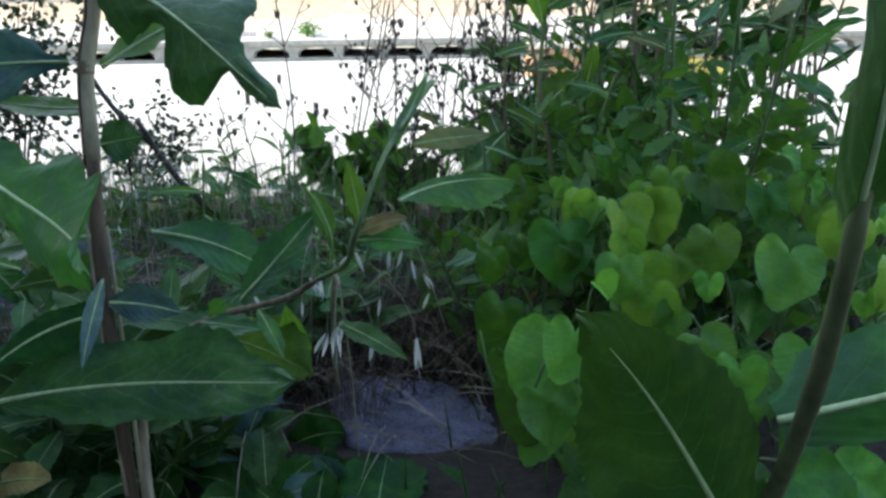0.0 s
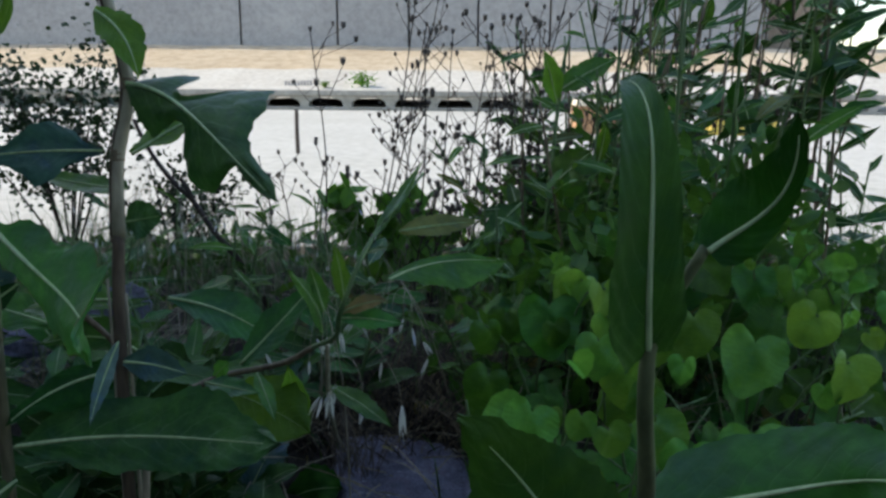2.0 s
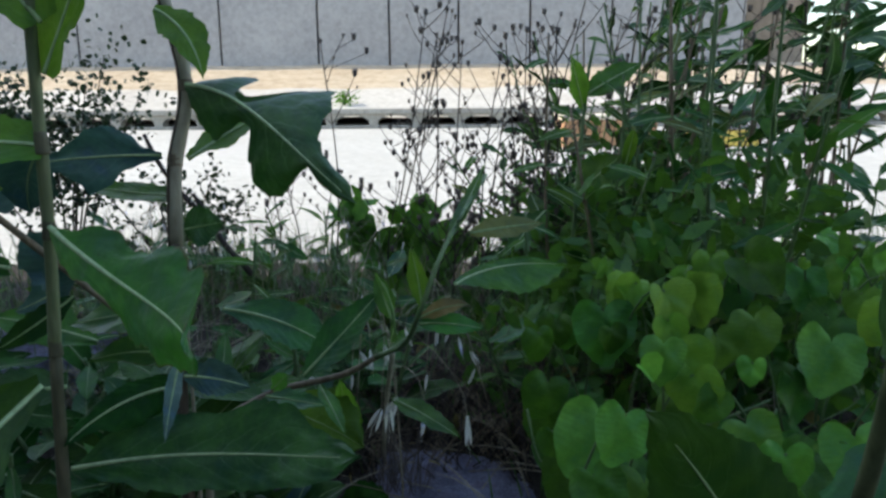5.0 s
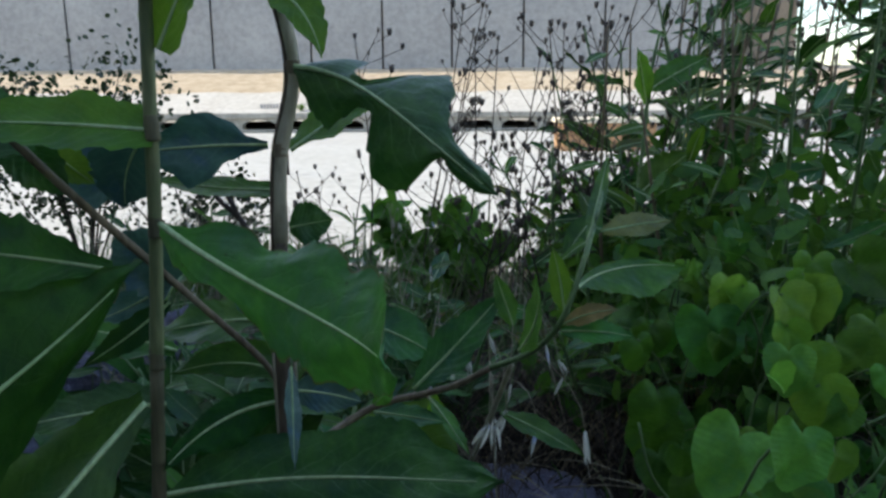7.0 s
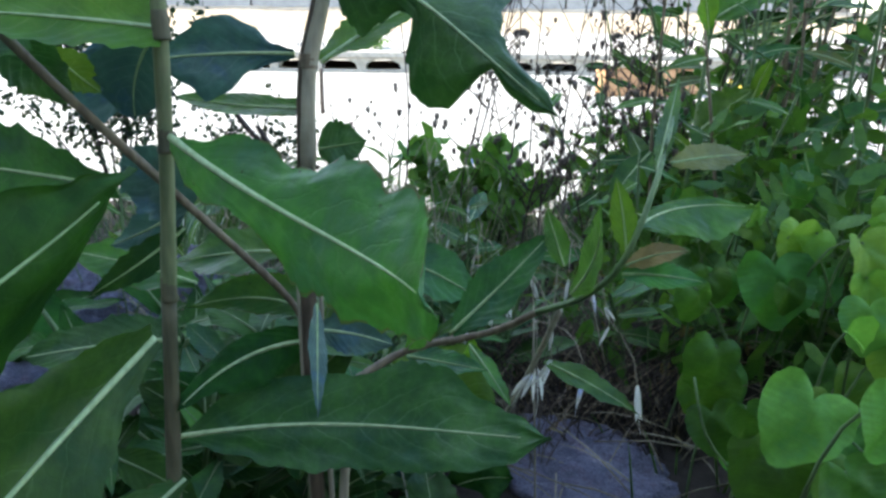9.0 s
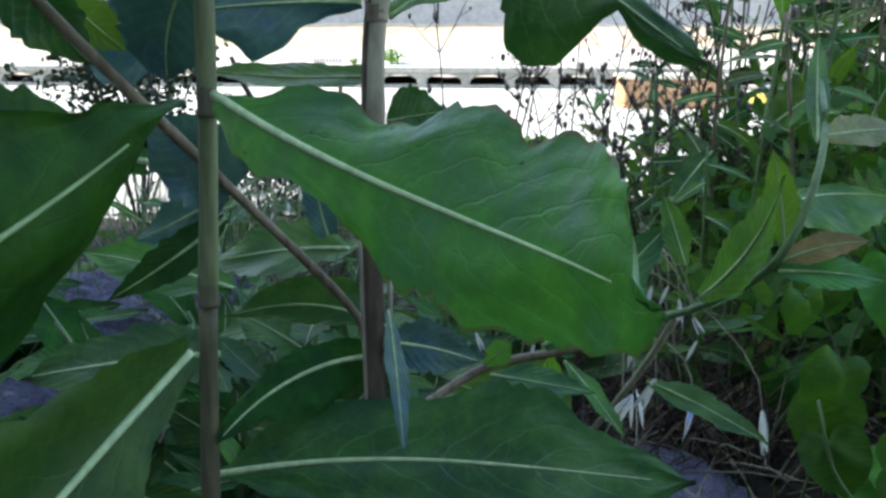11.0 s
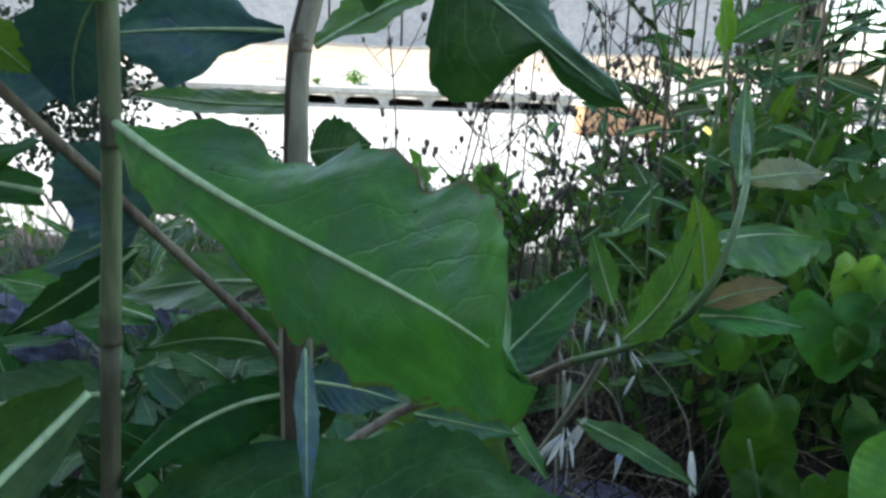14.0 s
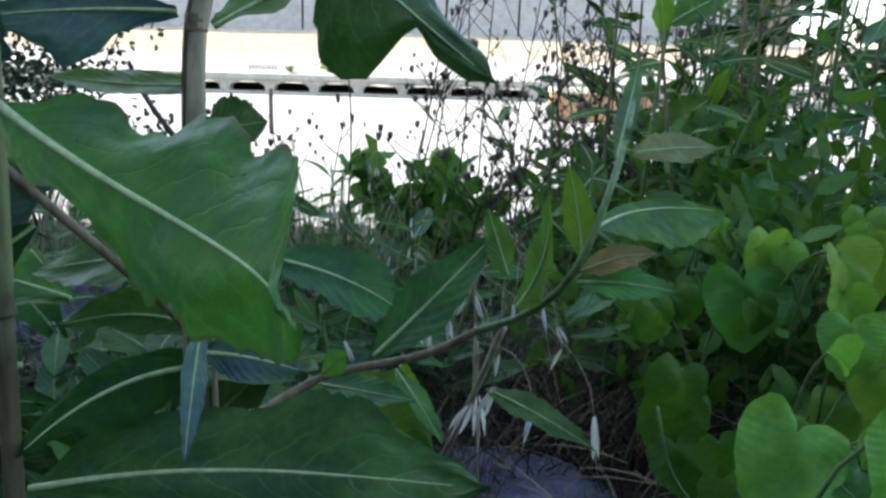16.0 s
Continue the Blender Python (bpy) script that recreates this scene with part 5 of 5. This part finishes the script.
# ---- wild oats: hanging pale spikelets ----
def oat_mesh(seed):
    rnd = random.Random(seed)
    bm = bmesh.new()
    uvl = bm.loops.layers.uv.new("UVMap")
    for side in (-1, 1):
        opening = rnd.uniform(0.06, 0.16)
        rows = []
        for i in range(8):
            u = i / 7
            w = 0.085 * math.sin(math.pi * min(1, u * 0.93 + 0.07)) ** 0.8 * (1 - u * 0.25)
            c = Vector((side * (0.03 + opening * u * u), 0, -u))
            rows.append([(bm.verts.new(c + Vector((side * 0.10 * (1 - abs(k)) * math.sin(math.pi * u), w * k, 0))), u, k) for k in (-1, -.5, 0, .5, 1)])
        for a, b in zip(rows, rows[1:]):
            for k in range(4):
                quad = (a[k], a[k + 1], b[k + 1], b[k])
                f = bm.faces.new([q[0] for q in quad])
                f.smooth = True
                for loop, q in zip(f.loops, quad):
                    loop[uvl].uv = q[1:]
    tube(bm, [(0, 0, -0.4), (0.02, 0, -0.9), (0.10, 0, -1.35)], [0.012, 0.010, 0.004], 4)
    me = bpy.data.meshes.new("spikelet")
    bm.to_mesh(me)
    bm.free()
    me.materials.append(OAT)
    return me


OATS = [oat_mesh(s) for s in (1, 2, 3)]


def oat_plant(at, tips, rnd, size=0.022):
    """A wild oat: one straw with its spikelets hanging from thin threads."""
    ob = thing("wild_oat", at, "dry wild oat with hanging cream spikelets", "grass", "wild oats")
    a = Vector(at)
    bm = bmesh.new()
    mid = sum((Vector(t) for t in tips), Vector()) / len(tips)
    top = mid + Vector((rnd.gauss(0, .02), 0.03, 0.07))
    path = spline([a - Vector((0, 0, 0.02)), (a + top) / 2 + Vector((0, .02, .02)), top], 6)
    tube(bm, path, taper(0.0009, 0.0005, len(path)), 5)
    for t in tips:
        h = Vector(t)
        thread = bmesh.new()
        tube(thread, curve(path[rnd.randrange(8, len(path))], h + Vector((0, 0.005, 0.04)), h, 6), 0.00035, 4)
        part("thread", thread, STRAW, ob)
    part("straw", bm, STRAW, ob)
    for t in tips:
        s = new("spikelet", rnd.choice(OATS))
        s.parent = ob
        s.matrix_basis = Matrix.Translation(Vector(t) - a) @ pose(0, 0, 0, rnd.gauss(0, 12), rnd.gauss(0, 14), rnd.uniform(0, 180)) @ Matrix.Scale(size * rnd.uniform(.8, 1.15), 4)


ro = random.Random(5)
oat_plant((-0.09, 0.60, 0.10), [(-0.037, 0.535, 0.246), (-0.070, 0.547, 0.243), (-0.092, 0.545, 0.258), (-0.104, 0.545, 0.248), (-0.100, 0.560, 0.246)], ro, 0.024)
oat_plant((0.01, 0.80, 0.10), [(-0.062, 0.700, 0.264), (-0.050, 0.700, 0.264), (-0.041, 0.700, 0.254), (-0.030, 0.700, 0.240), (-0.025, 0.700, 0.221), (-0.094, 0.700, 0.264), (-0.101, 0.700, 0.261), (-0.073, 0.700, 0.216)], ro, 0.018)
oat_plant((-0.16, 0.78, 0.10), [(-0.139, 0.700, 0.240), (-0.129, 0.700, 0.242), (-0.115, 0.700, 0.248), (-0.114, 0.700, 0.241), (-0.148, 0.700, 0.215), (-0.193, 0.700, 0.224)], ro, 0.019)
for i in range(9):
    x, y = ro.uniform(-0.6, -0.1), ro.uniform(0.9, 1.35)
    tips = [(x + ro.gauss(0, .05), y + ro.gauss(-.02, .04), ro.uniform(0.20, 0.32)) for _ in range(7)]
    oat_plant((x, y, bank_height(x, y)), tips, ro, 0.013)


# ---- grass, straw and litter ----
def blades(count, x0, x1, y0, y1, h0, h1, r, rnd, flat=0.0):
    bm = bmesh.new()
    for _ in range(count):
        x, y = rnd.uniform(x0, x1), rnd.uniform(y0, y1)
        z = bank_height(x, y)
        az, h = rnd.uniform(0, math.tau), rnd.uniform(h0, h1)
        out = h * (rnd.uniform(0.1, 0.6) + flat)
        up = h * (1 - flat)
        p0 = Vector((x, y, z - 0.005 + flat * rnd.uniform(0.0, 0.04)))
        p2 = p0 + Vector((math.cos(az) * out, math.sin(az) * out, up))
        pts = curve(p0, (p0 + p2) / 2 + Vector((0, 0, h * 0.18)), p2, 4)
        tube(bm, pts, [r, r, r * .7, r * .2], 3)
    return bm


rg = random.Random(13)
whole("dry_grass", blades(1100, -0.9, 0.35, 1.25, 1.9, 0.05, 0.16, 0.0008, rg), STRAW, "thin dry grass along the edge of the paving", "grass", "stuff")
whole("grass", blades(1250, -1.0, 1.1, 0.8, 1.75, 0.08, 0.22, 0.0010, rg), STEM_GREEN, "thin green grass among the weeds", "grass", "stuff")
whole("straw_litter", blades(700, -0.9, 0.5, 0.62, 1.4, 0.05, 0.13, 0.0008, rg, 0.85), STRAW, "dry straw lying on the soil", "straw", "stuff")
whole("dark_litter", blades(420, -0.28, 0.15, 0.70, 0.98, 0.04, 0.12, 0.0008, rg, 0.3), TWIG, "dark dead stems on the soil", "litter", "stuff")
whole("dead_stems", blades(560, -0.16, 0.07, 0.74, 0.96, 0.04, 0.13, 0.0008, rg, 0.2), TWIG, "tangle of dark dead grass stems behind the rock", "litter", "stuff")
whole("grey_straw", blades(300, -0.17, 0.07, 0.72, 0.94, 0.05, 0.12, 0.0008, rg, 0.35), STEM_BROWN, "grey-brown dry straw behind the rock", "straw", "stuff")
whole("tan_straw", blades(240, -0.62, -0.40, 0.84, 1.02, 0.06, 0.15, 0.0010, rg, 0.5), STRAW, "tan straw heaped against the rocks", "straw", "stuff")
whole("caught_straw", blades(46, -0.125, -0.080, 0.665, 0.70, 0.05, 0.095, 0.0006, rg), SEED_HEAD, "tuft of dry straw on the edge of the rock", "straw", "stuff")
# thin growth on the rest of the verge
cover = blades(3600, -2.3, 2.9, -0.85, 2.0, 0.02, 0.07, 0.0012, rg)
for i in range(520):
    x, y = rg.uniform(-2.3, 2.9), rg.uniform(-0.85, 1.95)
    if abs(x) < 0.75 and -0.3 < y < 1.2:
        continue
    clump(cover, (x, y, bank_height(x, y) + 0.03), (.05, .05, .02), 9, 0.045, rg, 3.0)
whole("ground_cover", cover, WEED, "thin low weeds and grass over the rest of the verge", "ground cover", "stuff")
litter = bmesh.new()
for _ in range(36):
    clump(litter, (rg.uniform(-0.8, 0.4), rg.uniform(0.72, 1.3), 0.10), (.05, .05, .012), 6, 0.025, rg)
whole("dead_leaves", litter, DRYLEAF, "withered leaves scattered on the soil", "leaf litter", "stuff")


# ---- rocks ----
def rock(at, size, seed, label, top=(0.0, -0.25, 1.0)):
    """A broken stone: flat faces cut by planes, a level top, ledges, chipped edges and a rough skin."""
    rnd = random.Random(int(seed * 10))
    cuts = [(Vector((rnd.gauss(0, 1), rnd.gauss(0, 1), rnd.gauss(0, 0.6))).normalized(), rnd.uniform(0.60, 0.92)) for _ in range(17)] + [(Vector(top).normalized(), 0.66)]
    bm = bmesh.new()
    bmesh.ops.create_icosphere(bm, subdivisions=6, radius=1.0)
    for v in bm.verts:
        d = v.co.normalized()
        k = sum(min(1.2, h / max(0.05, d.dot(n))) ** -26 for n, h in cuts) ** (-1 / 26) * 1.22
        q = noise.noise(d * 3.1 + Vector((seed, 0, 0)))
        k += 0.10 * q + 0.05 * math.floor(4 * noise.noise(d * 4.4 + Vector((0, seed, 0)))) / 4
        k += 0.06 * noise.noise(d * 8 + Vector((0, seed, 3))) - 0.05 * abs(noise.noise(d * 13 + Vector((0, 0, seed)))) + 0.03 * noise.noise(d * 31)
        v.co = Vector(at) + Vector((d.x * size[0], d.y * size[1], d.z * size[2])) * k
    return whole("rock", bm, ROCK, label, "rock", group="rocks")


rock((-0.052, 0.690, 0.064), (0.106, 0.080, 0.046), 1.3, "lavender-grey broken rock half buried in the soil", (0.16, -0.22, 1.0))
rock((-0.60, 0.93, 0.125), (0.085, 0.060, 0.080), 2.2, "lavender-grey rock among straw and weeds")
rock((-0.545, 0.67, 0.130), (0.060, 0.050, 0.060), 8.4, "lavender-grey rock among the weeds")
rock((-0.500, 1.02, 0.130), (0.050, 0.045, 0.075), 6.2, "lavender-grey rock among the weeds")
